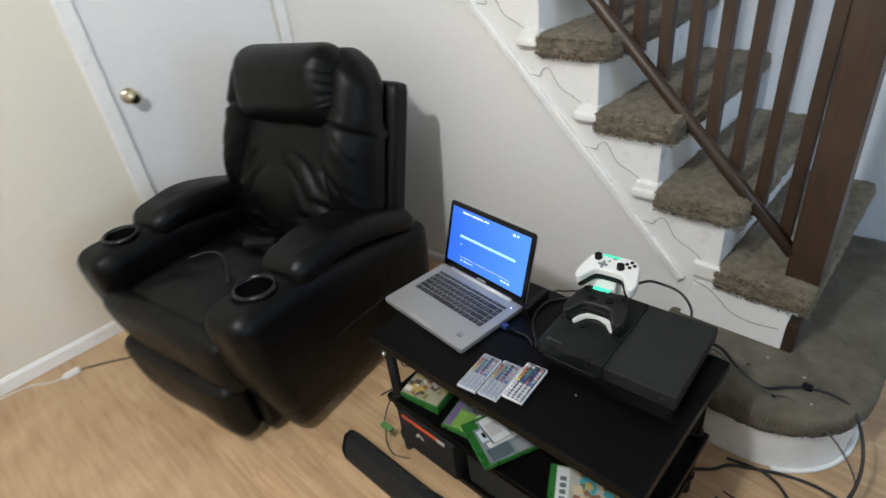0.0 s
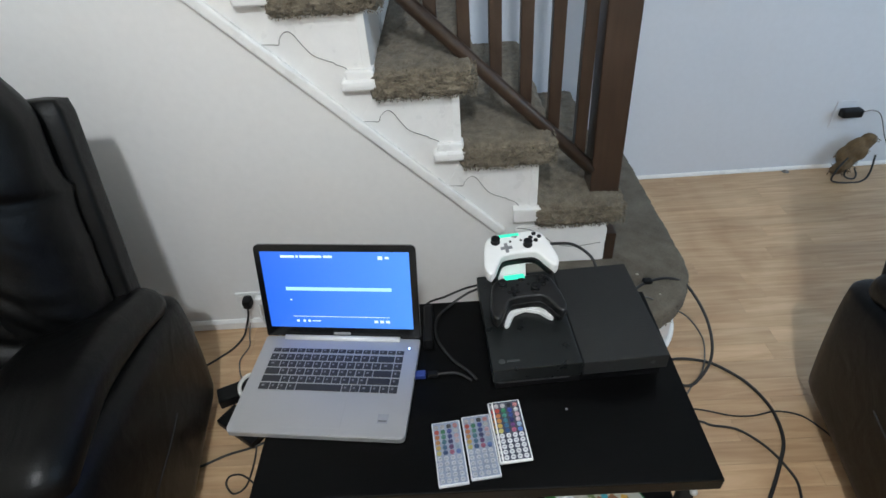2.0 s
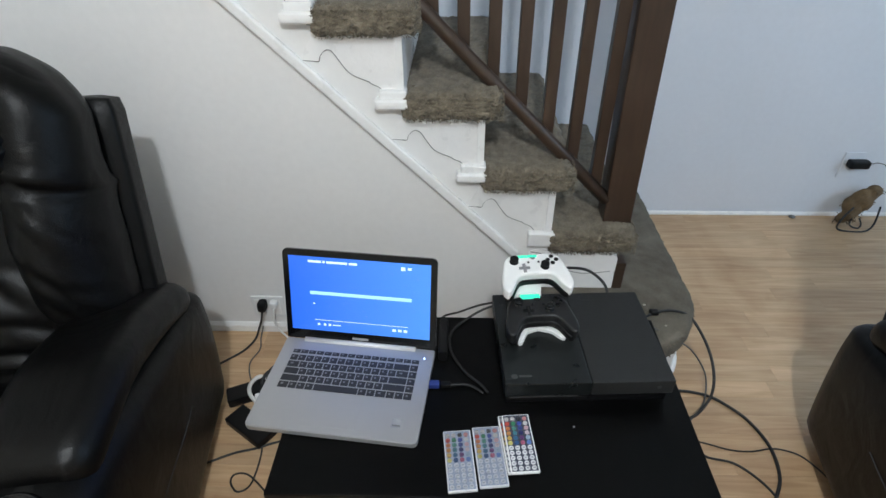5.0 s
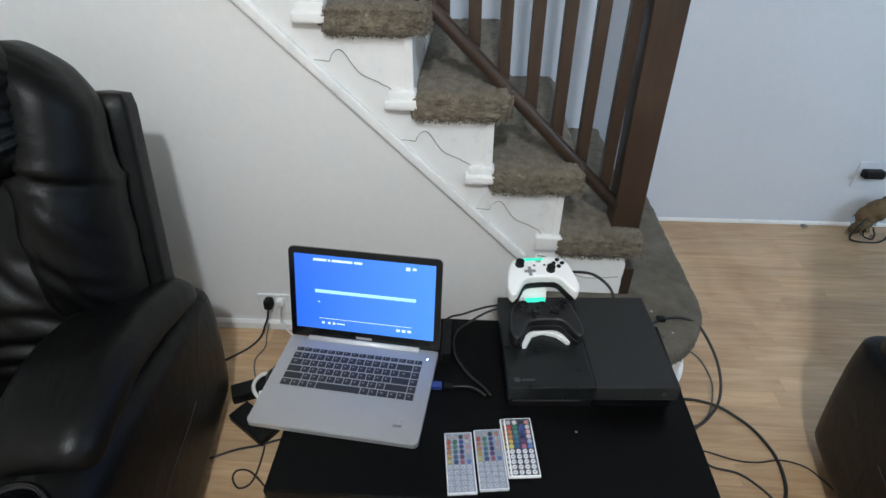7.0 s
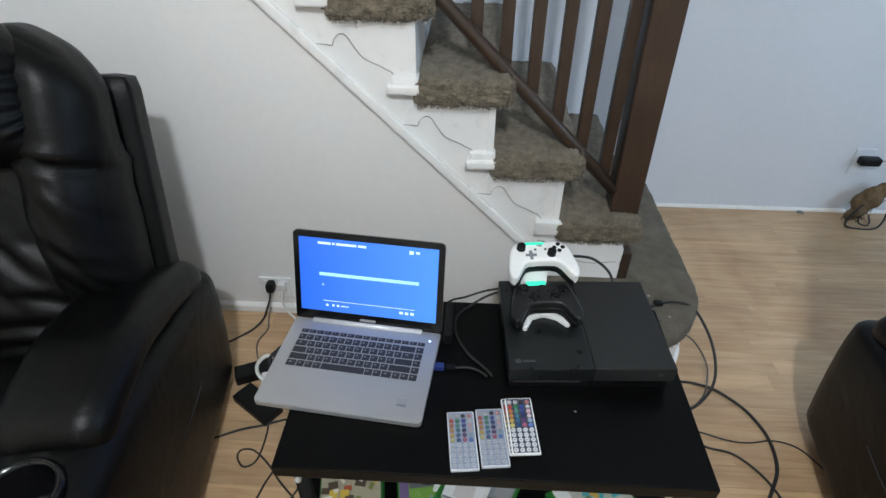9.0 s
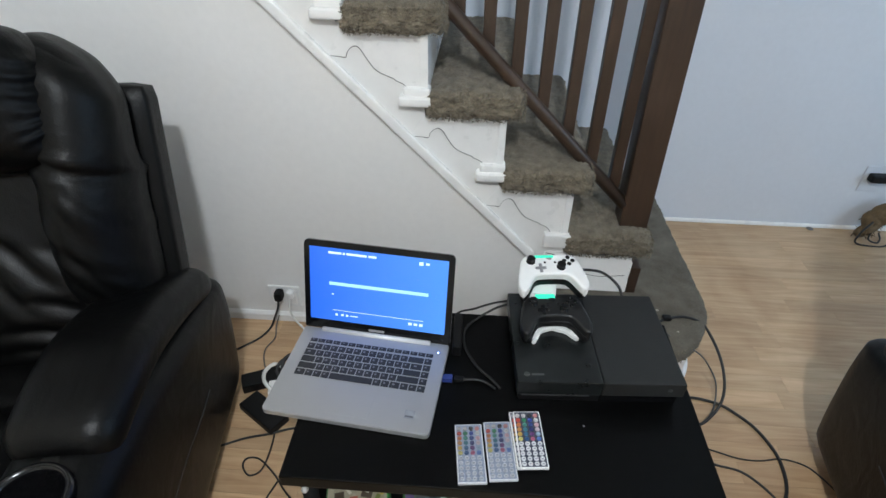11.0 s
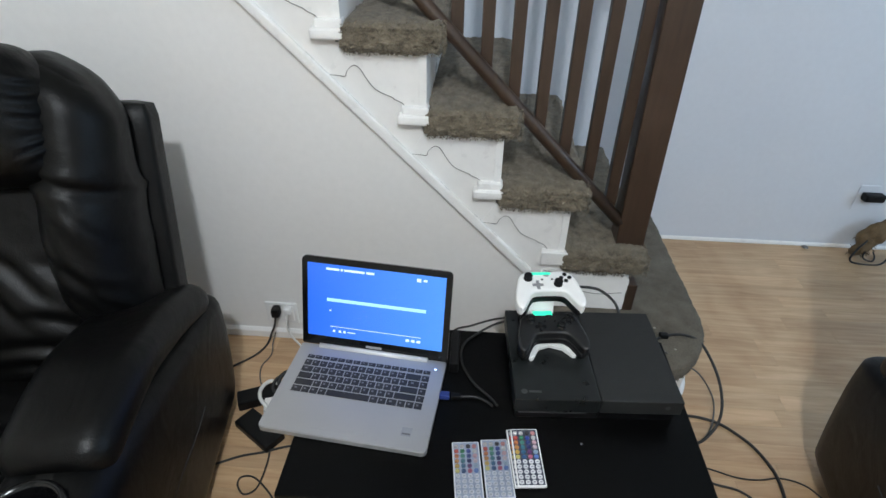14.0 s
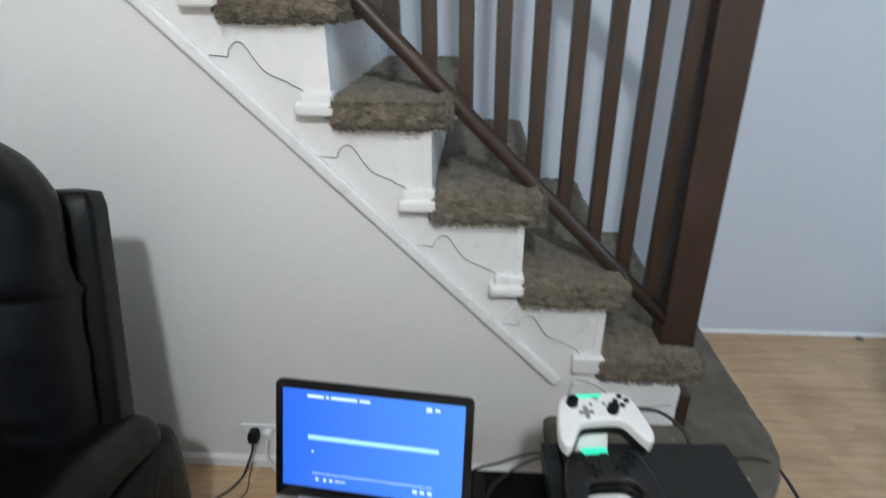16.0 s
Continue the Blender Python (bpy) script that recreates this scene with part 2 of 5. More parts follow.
def soft_box(size, r, cuts=14, bend=None):
    """A stuffed block about its own centre, with round edges of radius r; bend reshapes each point."""
    bm = bmesh.new()
    bmesh.ops.create_cube(bm, size=1.0)
    bmesh.ops.subdivide_edges(bm, edges=bm.edges[:], cuts=cuts, use_grid_fill=True)
    half = Vector(size) / 2
    for v in bm.verts:
        p = Vector([2 * v.co[i] * half[i] for i in range(3)])
        inner = Vector([max(-(half[i] - min(r, half[i])), min(half[i] - min(r, half[i]), p[i])) for i in range(3)])
        gap = p - inner
        v.co = inner + (gap.normalized() * min(r, *half) if gap.length > 1e-6 else gap)
        if bend:
            v.co = Vector(bend(v.co.copy(), half))
    return bm


def bar(x0, y0, x1, y1, z=0.0):
    """A flat printed patch."""
    bm = bmesh.new()
    bm.faces.new([bm.verts.new(p) for p in ((x0, y0, z), (x1, y0, z), (x1, y1, z), (x0, y1, z))])
    return bm


# ---- setting ----
STAIR_Y, BACK_Y, LEFT_X, RIGHT_X, FRONT_Y, HIGH = 1.66, 2.445, -2.24, 3.0, -2.6, 2.60
RISE, RUN, FIRST_X, LANDING = 0.213, 0.2113, 0.035, 0.229
STEPS = 8


def structure(name, bm, mat, label, parent=None):
    return tagged(part(name, bm, mat, parent), label, kind="structure")


def front_x(k):
    """The riser under the k-th tread; the first tread stands on the landing."""
    return FIRST_X - RUN * (k - 1)


def top_z(k):
    return LANDING + RISE * k


# walls
saw = [(LEFT_X, 0.0), (front_x(1) - 0.02, 0.0), (front_x(1) - 0.02, LANDING + 0.02)]
for k in range(1, STEPS + 1):
    saw += [(front_x(k) - 0.02, top_z(k) - 0.050), (front_x(k + 1) - 0.02, top_z(k) - 0.050)]
saw += [(front_x(STEPS + 1) - 0.02, HIGH), (LEFT_X, HIGH)]
structure("wall_stair", prism(saw, 0.08, "y", STAIR_Y), WALL, "smooth warm white wall below the staircase")
structure("wall_back", box((LEFT_X, BACK_Y, 0), (RIGHT_X + 0.12, BACK_Y + 0.12, HIGH)), WALL_DAYLIT, "pale wall behind the stairs, its colour blued for the daylight on it")
door_lo, door_hi, door_top = 0.80, 1.60, 2.03
left = bmesh.new()
add_box(left, (LEFT_X - 0.12, FRONT_Y, 0), (LEFT_X, door_lo, HIGH))
add_box(left, (LEFT_X - 0.12, door_hi, 0), (LEFT_X, BACK_Y + 0.12, HIGH))
add_box(left, (LEFT_X - 0.12, door_lo, door_top), (LEFT_X, door_hi, HIGH))
structure("wall_left", left, CREAM, "cream painted wall with a white door")
structure("wall_front", box((LEFT_X - 0.12, FRONT_Y - 0.12, 0), (RIGHT_X + 0.12, FRONT_Y, HIGH)), WALL, "plain warm white wall")
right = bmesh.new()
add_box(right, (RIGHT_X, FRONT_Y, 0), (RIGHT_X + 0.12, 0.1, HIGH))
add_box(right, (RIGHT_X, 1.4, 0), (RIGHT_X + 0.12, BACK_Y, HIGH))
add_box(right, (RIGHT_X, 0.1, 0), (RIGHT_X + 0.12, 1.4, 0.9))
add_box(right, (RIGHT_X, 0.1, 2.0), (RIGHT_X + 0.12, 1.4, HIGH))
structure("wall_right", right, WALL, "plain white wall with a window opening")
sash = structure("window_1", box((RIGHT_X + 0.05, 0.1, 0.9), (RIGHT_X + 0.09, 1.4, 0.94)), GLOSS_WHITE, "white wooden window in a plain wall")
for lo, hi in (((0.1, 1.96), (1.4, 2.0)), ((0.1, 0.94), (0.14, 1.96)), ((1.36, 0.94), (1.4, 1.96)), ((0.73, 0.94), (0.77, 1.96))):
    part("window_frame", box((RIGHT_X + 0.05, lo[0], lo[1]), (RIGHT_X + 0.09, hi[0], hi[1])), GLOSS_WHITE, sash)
structure("ceiling", box((LEFT_X - 0.12, FRONT_Y - 0.12, HIGH), (RIGHT_X + 0.12, BACK_Y + 0.12, HIGH + 0.1)), CEILING_PAINT, "flat white ceiling")
floor = structure("floor", box((LEFT_X - 0.12, FRONT_Y - 0.12, -0.10), (RIGHT_X + 0.12, BACK_Y + 0.12, -0.006)), FLOOR_GAP, "honey oak strip laminate floor, worn in places")

# skirting: a thin uneven moulding at the foot of the walls
structure("baseboard", prism([(STAIR_Y, 0), (STAIR_Y - 0.012, 0), (STAIR_Y - 0.012, 0.028), (STAIR_Y - 0.004, 0.04), (STAIR_Y, 0.04)], 2.05, "x", LEFT_X + 0.01, 0.0015),
          GLOSS_WHITE, "low white moulding along the foot of the stair wall")
structure("baseboard", prism([(BACK_Y, 0), (BACK_Y - 0.008, 0), (BACK_Y - 0.008, 0.010), (BACK_Y - 0.003, 0.019), (BACK_Y, 0.019)], 2.68, "x", 0.3, 0.0015),
          GLOSS_WHITE, "low white moulding with a dark gap under it")
structure("baseboard", prism([(LEFT_X, 0), (LEFT_X + 0.012, 0), (LEFT_X + 0.012, 0.05), (LEFT_X + 0.004, 0.065), (LEFT_X, 0.065)], 3.2, "y", door_lo - 0.075 - 3.2, 0.0015),
          GLOSS_WHITE, "white baseboard along the cream wall")

# door
door = structure("door_1", box((LEFT_X - 0.045, door_lo + 0.004, 0.008), (LEFT_X - 0.008, door_hi - 0.004, door_top - 0.004), 0.002), DOOR_PAINT, "closed flush white door with a brass knob")
knob = part("door_handle", lathe([(0.032, 0), (0.032, 0.004), (0.028, 0.008), (0.013, 0.012), (0.012, 0.032), (0.020, 0.038), (0.027, 0.046), (0.028, 0.056), (0.024, 0.064), (0.012, 0.068)],
            (LEFT_X - 0.007, door_lo + 0.062, 0.94), 28, "x"), BRASS, door, "polished brass door knob", smooth=True)
for lo, hi in (((door_lo - 0.062, 0), (door_lo - 0.001, door_top + 0.06)), ((door_lo - 0.001, door_top), (door_hi + 0.055, door_top + 0.06)), ((door_hi + 0.001, 0), (door_hi + 0.055, door_top))):
    structure("trim", box((LEFT_X, lo[0], lo[1]), (LEFT_X + 0.016, hi[0], hi[1]), 0.004), GLOSS_WHITE, "white door casing")

# ceiling lamp above the room
lamp = thing("ceiling_lamp", "round white ceiling lamp plate above the room", "ceiling lamp")
part("mounting_plate", lathe([(0.09, HIGH - 0.03), (0.09, HIGH)], (LAMP[0], LAMP[1], 0)), WHITE_PLASTIC, lamp)


# ---- staircase ----
def shag(bm, amount=0.006, pitch=170):
    for v in bm.verts:
        v.co += noise.noise_vector(v.co * pitch) * amount + noise.noise_vector(v.co * 45) * amount * 0.8
    return bm


def carpet_slab(lo, hi, r, cuts):
    size = Vector(hi) - Vector(lo)
    bm = soft_box(size, r, cuts)
    for v in bm.verts:
        v.co += (Vector(hi) + Vector(lo)) / 2
    return shag(bm)


stairs = tagged(new("staircase"), "white staircase with taupe shag carpet treads and dark balusters", "staircase", kind="structure")
for k in range(1, STEPS + 1):
    z, x1, x0 = top_z(k), front_x(k), front_x(k + 1)
    part("riser", box((x1 - 0.02, STAIR_Y - 0.009, z - RISE - 0.03), (x1, BACK_Y - 0.002, z - 0.03), 0.001), GLOSS_WHITE, stairs)
    part("tread_board", box((x0, STAIR_Y + 0.02, z - 0.05), (x1 + 0.02, BACK_Y - 0.002, z - 0.022), 0.004), GLOSS_WHITE, stairs)
    part("carpet", carpet_slab((x0 - 0.010, STAIR_Y - 0.034, z - 0.072), (x1 + 0.045, BACK_Y + 0.03, z), 0.026, 42), CARPET, stairs, "taupe shag carpet pad over the tread", smooth=True)
    # the nosing runs on past the riser as a short white block
    if k == 1:
        part("nosing_return", box((x0 - 0.070, STAIR_Y - 0.024, z - 0.050), (x0 + 0.010, STAIR_Y + 0.02, z - 0.004), 0.004, 2), GLOSS_WHITE, stairs, "flat painted end of the lowest tread")
    else:
        part("nosing_return", box((x0 - 0.078, STAIR_Y - 0.032, z - 0.041), (x0 + 0.012, STAIR_Y + 0.02, z - 0.012), 0.012, 3), GLOSS_WHITE, stairs)
        part("cove_moulding", box((x0 - 0.066, STAIR_Y - 0.020, z - 0.016), (x0 + 0.006, STAIR_Y + 0.02, z + 0.008), 0.006, 2), GLOSS_WHITE, stairs)
    # painted bracket with a scrolled lower edge
    curl = [(x0 - dx, z + dz) for dx, dz in ((0.212, 0.079), (0.206, 0.094), (0.190, 0.107), (0.174, 0.102), (0.155, 0.073), (0.135, 0.048), (0.102, 0.032), (0.090, 0.028), (0.084, 0.022), (0.064, 0.013), (0.052, -0.002))]
    curve = [(p.x, p.y) for p in spline([(a, b, 0) for a, b in curl], 5)]
    outline = [(x0 - 0.262, z + 0.082)] + curve + [(x0 - 0.020, z - 0.004), (x0 - 0.020, z + RISE - 0.050), (x0 - 0.206, z + RISE - 0.050)]
    part("bracket", prism(outline, 0.003, "y", STAIR_Y - 0.003), GLOSS_WHITE, stairs, "thin white bracket with a scrolled edge")
    part("joint", tube([(x0 - 0.258, STAIR_Y - 0.0018, z + 0.081), (x0 - 0.230, STAIR_Y - 0.0018, z + 0.079)] + [(a - 0.0008, STAIR_Y - 0.0018, b - 0.0012) for a, b in curl], 0.0012, 6, 5), JOINT, stairs, "dark crack along the bracket's edge")
    top = z - 0.070
    if k == 1:
        foot = [(-0.262, LANDING), (x1, LANDING)] + [(x1 + noise.noise((i * 0.7, 3, 1)) * 0.006, LANDING + 0.02 + i * 0.02) for i in range(6)]
        foot += [(x1 - 0.012 - i * 0.02, top - 0.008 + noise.noise((i * 0.9, 1, 5)) * 0.010) for i in range(14)]
        part("bracket", prism(foot, 0.022, "y", STAIR_Y - 0.022, 0.002), GLOSS_WHITE, stairs, "roughly painted white block at the lowest step")
        part("joint", tube([(-0.235, STAIR_Y - 0.0222, 0.372), (-0.194, STAIR_Y - 0.0222, 0.362), (-0.156, STAIR_Y - 0.0222, 0.336), (-0.115, STAIR_Y - 0.0222, 0.302), (-0.056, STAIR_Y - 0.0222, 0.290), (0.020, STAIR_Y - 0.0222, 0.299)], 0.0011, 6, 5), JOINT, stairs, "wavering crack in the painted block")
# sloping half-round moulding below the brackets
slope = RISE / RUN
low, high = (-0.278, 0.352), (-0.278 - 1.42, 0.352 + 1.42 * slope)
run_long = math.dist(low, high)
part("moulding", box((-run_long, -0.014, -0.0145), (0, 0.004, 0.0145), 0.0088, 5), GLOSS_WHITE, stairs, "white rounded moulding along the slope", m=pose(low[0], STAIR_Y - 0.003, low[1], 0, math.degrees(math.atan(slope)), 0))

# bottom step: carpeted, wide, with a rounded corner over a white curved riser
def step_outline(x0, x1, y0, y1, r):
    pts = [(x0, y1), (x0, y0)]
    pts += [(x1 - r + r * math.sin(a), y0 + r - r * math.cos(a)) for a in [math.pi / 2 * i / 16 for i in range(17)]]
    return pts + [(x1, y1)]


base = part("curved_riser", prism(step_outline(-0.26, 0.268, 1.388, BACK_Y - 0.003, 0.24), LANDING - 0.03, "z", 0.0, 0.002), GLOSS_WHITE, stairs, "scuffed white curved riser under the bottom step")
toe = [(0.028 + 0.247 * math.sin(a), 1.628 - 0.247 * math.cos(a), 0.004) for a in [0.40 + 0.117 * i for i in range(11)]] + [(0.274, 1.75, 0.004), (0.274, 2.0, 0.004)]
part("toe_moulding", tube(toe, 0.0075, 8, 3), GLOSS_WHITE, stairs, smooth=True)
pad = bmesh.new()
outer = step_outline(-0.30, 0.285, 1.364, BACK_Y - 0.003, 0.262)
layers = [(0.026, LANDING - 0.074), (0.005, LANDING - 0.072), (0.0, LANDING - 0.052), (0.0, LANDING - 0.018), (0.008, LANDING - 0.004), (0.022, LANDING)]
dense = []
for i, p in enumerate(outer):
    q = outer[(i + 1) % len(outer)]
    n_cut = max(1, round(math.dist(p, q) / 0.012))
    dense += [(p[0] + (q[0] - p[0]) * j / n_cut, p[1] + (q[1] - p[1]) * j / n_cut) for j in range(n_cut)]
centre = (-0.02, 1.9)
rings = []
for inset, z in layers + [(f, LANDING) for f in (0.06, 0.10, 0.14, 0.18)]:
    ring = []
    for x, y in dense:
        d = Vector((centre[0] - x, (centre[1] - y) * (1.0 if y < 1.9 else 0.3)))
        d = d.normalized() * inset
        ring.append(pad.verts.new((x + d.x, y + d.y, z)))
    rings.append(ring)
for one, two in zip(rings, rings[1:]):
    for i in range(len(dense)):
        pad.faces.new((one[i], one[(i + 1) % len(dense)], two[(i + 1) % len(dense)], two[i]))
pad.faces.new(rings[-1])
pad.faces.new(rings[0][::-1])
part("carpet", shag(pad, 0.004), CARPET_WORN, stairs, "worn flat taupe carpet over the bottom step", smooth=True)

# tufts of pile along the carpet's edges
tufts = bmesh.new()
rng = random.Random(4)


def tuft(p, lean, length, width):
    side = lean.orthogonal().normalized() * width
    turn = Matrix.Rotation(rng.uniform(0, 6.28), 3, lean.normalized())
    side = turn @ side
    tip = tufts.verts.new(p + lean.normalized() * length)
    third = turn @ (lean.cross(side).normalized() * width)
    a, b, c = tufts.verts.new(p + side), tufts.verts.new(p - side), tufts.verts.new(p + third)
    tufts.faces.new((a, b, tip))
    tufts.faces.new((b, c, tip))
    tufts.faces.new((c, a, tip))


for k in range(1, STEPS):
    z, x1, x0 = top_z(k), front_x(k) + 0.045, front_x(k + 1) + 0.004
    for _ in range(1700):
        u, w = rng.random(), rng.random()
        if w < 0.62:
            p, out = Vector((x0 + u * (x1 - x0), STAIR_Y - 0.031, z - 0.070 + rng.random() * 0.066)), Vector((rng.uniform(-0.5, 0.5), -1, rng.uniform(-1.1, 0.3)))
        elif w < 0.82:
            p, out = Vector((x1 - 0.003, STAIR_Y - 0.03 + u * 0.12, z - 0.070 + rng.random() * 0.066)), Vector((1, rng.uniform(-0.5, 0.5), rng.uniform(-1.0, 0.3)))
        else:
            p, out = Vector((x0 + u * (x1 - x0), STAIR_Y - 0.03 + rng.random() * 0.08, z - 0.004)), Vector((rng.uniform(-0.7, 0.7), rng.uniform(-0.7, 0.7), 1))
        tuft(p, out, rng.uniform(0.005, 0.009), rng.uniform(0.0012, 0.0024))
for _ in range(3600):
    i = rng.randrange(len(dense))
    x, y = dense[i]
    if y < 2.2 and x > -0.2:
        out = Vector((max(0.0, x + 0.008), y - 1.64, rng.uniform(-0.25, 0.1))) if y < 1.62 else Vector((1, rng.uniform(-0.3, 0.3), rng.uniform(-0.5, 0.2)))
        tuft(Vector((x, y, LANDING - 0.070 + rng.random() * 0.06)) - Vector((out.x, out.y, 0)).normalized() * 0.003, out, rng.uniform(0.004, 0.007), rng.uniform(0.0012, 0.0022))
part("carpet_pile", tufts, CARPET, stairs)["kind"] = "stuff"
# a dark wooden block by the lowest step, and bits of debris on the carpet
part("wood_block", box((0.035, STAIR_Y - 0.022, LANDING), (0.066, STAIR_Y + 0.03, LANDING + 0.10), 0.003), BROWN_WOOD, stairs)

# balustrade
rail_y = 1.715
balustrade = tagged(new("balustrade"), "dark brown stained wooden balustrade with square balusters", "balustrade", kind="structure")


def lean(bm, foot, amount):
    """Leans a post slightly up the stairs, as it stands."""
    for v in bm.verts:
        v.co.x -= amount * (v.co.z - foot)
    return bm


part("newel_post", lean(box((-0.012, rail_y - 0.012, top_z(1) - 0.01), (0.074, rail_y + 0.072, 1.62), 0.005), top_z(1), 0.018), BROWN_WOOD, balustrade, "thick square newel post")


def sloped_rail(z_at_zero, depth, wide, x_from, x_to, name, round_off):
    bm = bmesh.new()
    h = depth / 2 * math.sqrt(1 + slope * slope)
    cut = [(x_from, z_at_zero - slope * x_from - h), (x_to, z_at_zero - slope * x_to - h), (x_to, z_at_zero - slope * x_to + h), (x_from, z_at_zero - slope * x_from + h)]
    add_prism(bm, cut, wide, "y", rail_y + 0.03 - wide / 2)
    bmesh.ops.bevel(bm, geom=bm.edges[:], offset=round_off, segments=3, affect="EDGES")
    part(name, bm, BROWN_WOOD, balustrade, smooth=True)


part("bottom_rail", tube([(x, rail_y + 0.004, 0.501 - slope * x) for x in (-0.010, -0.4, -0.8, -1.2, -1.55)], 0.0185, 16, 2), BROWN_WOOD, balustrade, "round dark wooden rail along the foot of the balusters", smooth=True)
sloped_rail(1.300, 0.052, 0.06, -0.010, -1.20, "handrail", 0.016)
for i in range(15):
    x = -0.046 - 0.0803 * i
    part("baluster", lean(box((x - 0.0165, rail_y + 0.0225, 0.488 - slope * x), (x + 0.0165, rail_y + 0.0545, 1.30 - slope * x), 0.003), 0.52 - slope * x, 0.003), BROWN_WOOD, balustrade)


# ---- recliners ----
def drill(ob, centre, radius, depth):
    """Sinks a round hole into the top of a closed mesh."""
    bpy.context.view_layer.update()
    cutter = part("cutter", lathe([(radius, -depth), (radius, depth)], seg=40), LEATHER, None)
    cutter.matrix_world = ob.matrix_world @ Matrix.Translation(centre)
    cut = ob.modifiers.new("hole", "BOOLEAN")
    cut.operation, cut.object = "DIFFERENCE", cutter
    bpy.context.view_layer.update()
    old = ob.data
    done = bpy.data.meshes.new_from_object(ob.evaluated_get(bpy.context.evaluated_depsgraph_get()))
    ob.modifiers.clear()
    ob.data = done
    done.name = "arm"
    bpy.data.objects.remove(cutter)
    bpy.data.meshes.remove(old)


FOLDS = [((0.09, 0.11), (0.24, -0.02), 0.014), ((0.05, 0.06), (0.19, -0.08), 0.012), ((0.17, -0.05), (0.33, -0.12), 0.013),
         ((0.11, -0.125), (0.30, -0.145), 0.014), ((0.08, -0.18), (0.27, -0.175), 0.012), ((0.20, 0.07), (0.32, -0.03), 0.008)]


def fold_depth(x, z):
    """How deep the leather is drawn in along the folds that fan out from the side seam."""
    deep = 0.0
    for (ax, az), (bx, bz), most in FOLDS:
        dx, dz = bx - ax, bz - az
        long2 = dx * dx + dz * dz
        u = ((x - ax) * dx + (z - az) * dz) / long2
        if -0.1 < u < 1.1:
            off = ((x - ax) * dz - (z - az) * dx) / math.sqrt(long2) + 0.010 * math.sin(u * 5)
            ends = max(0.0, math.sin(math.pi * (u + 0.1) / 1.2))
            deep += most * ends * (0.6 * math.exp(-(off / 0.012) ** 2) - 0.30 * math.exp(-((off - 0.028) / 0.018) ** 2) - 0.30 * math.exp(-((off + 0.028) / 0.018) ** 2))
    return deep


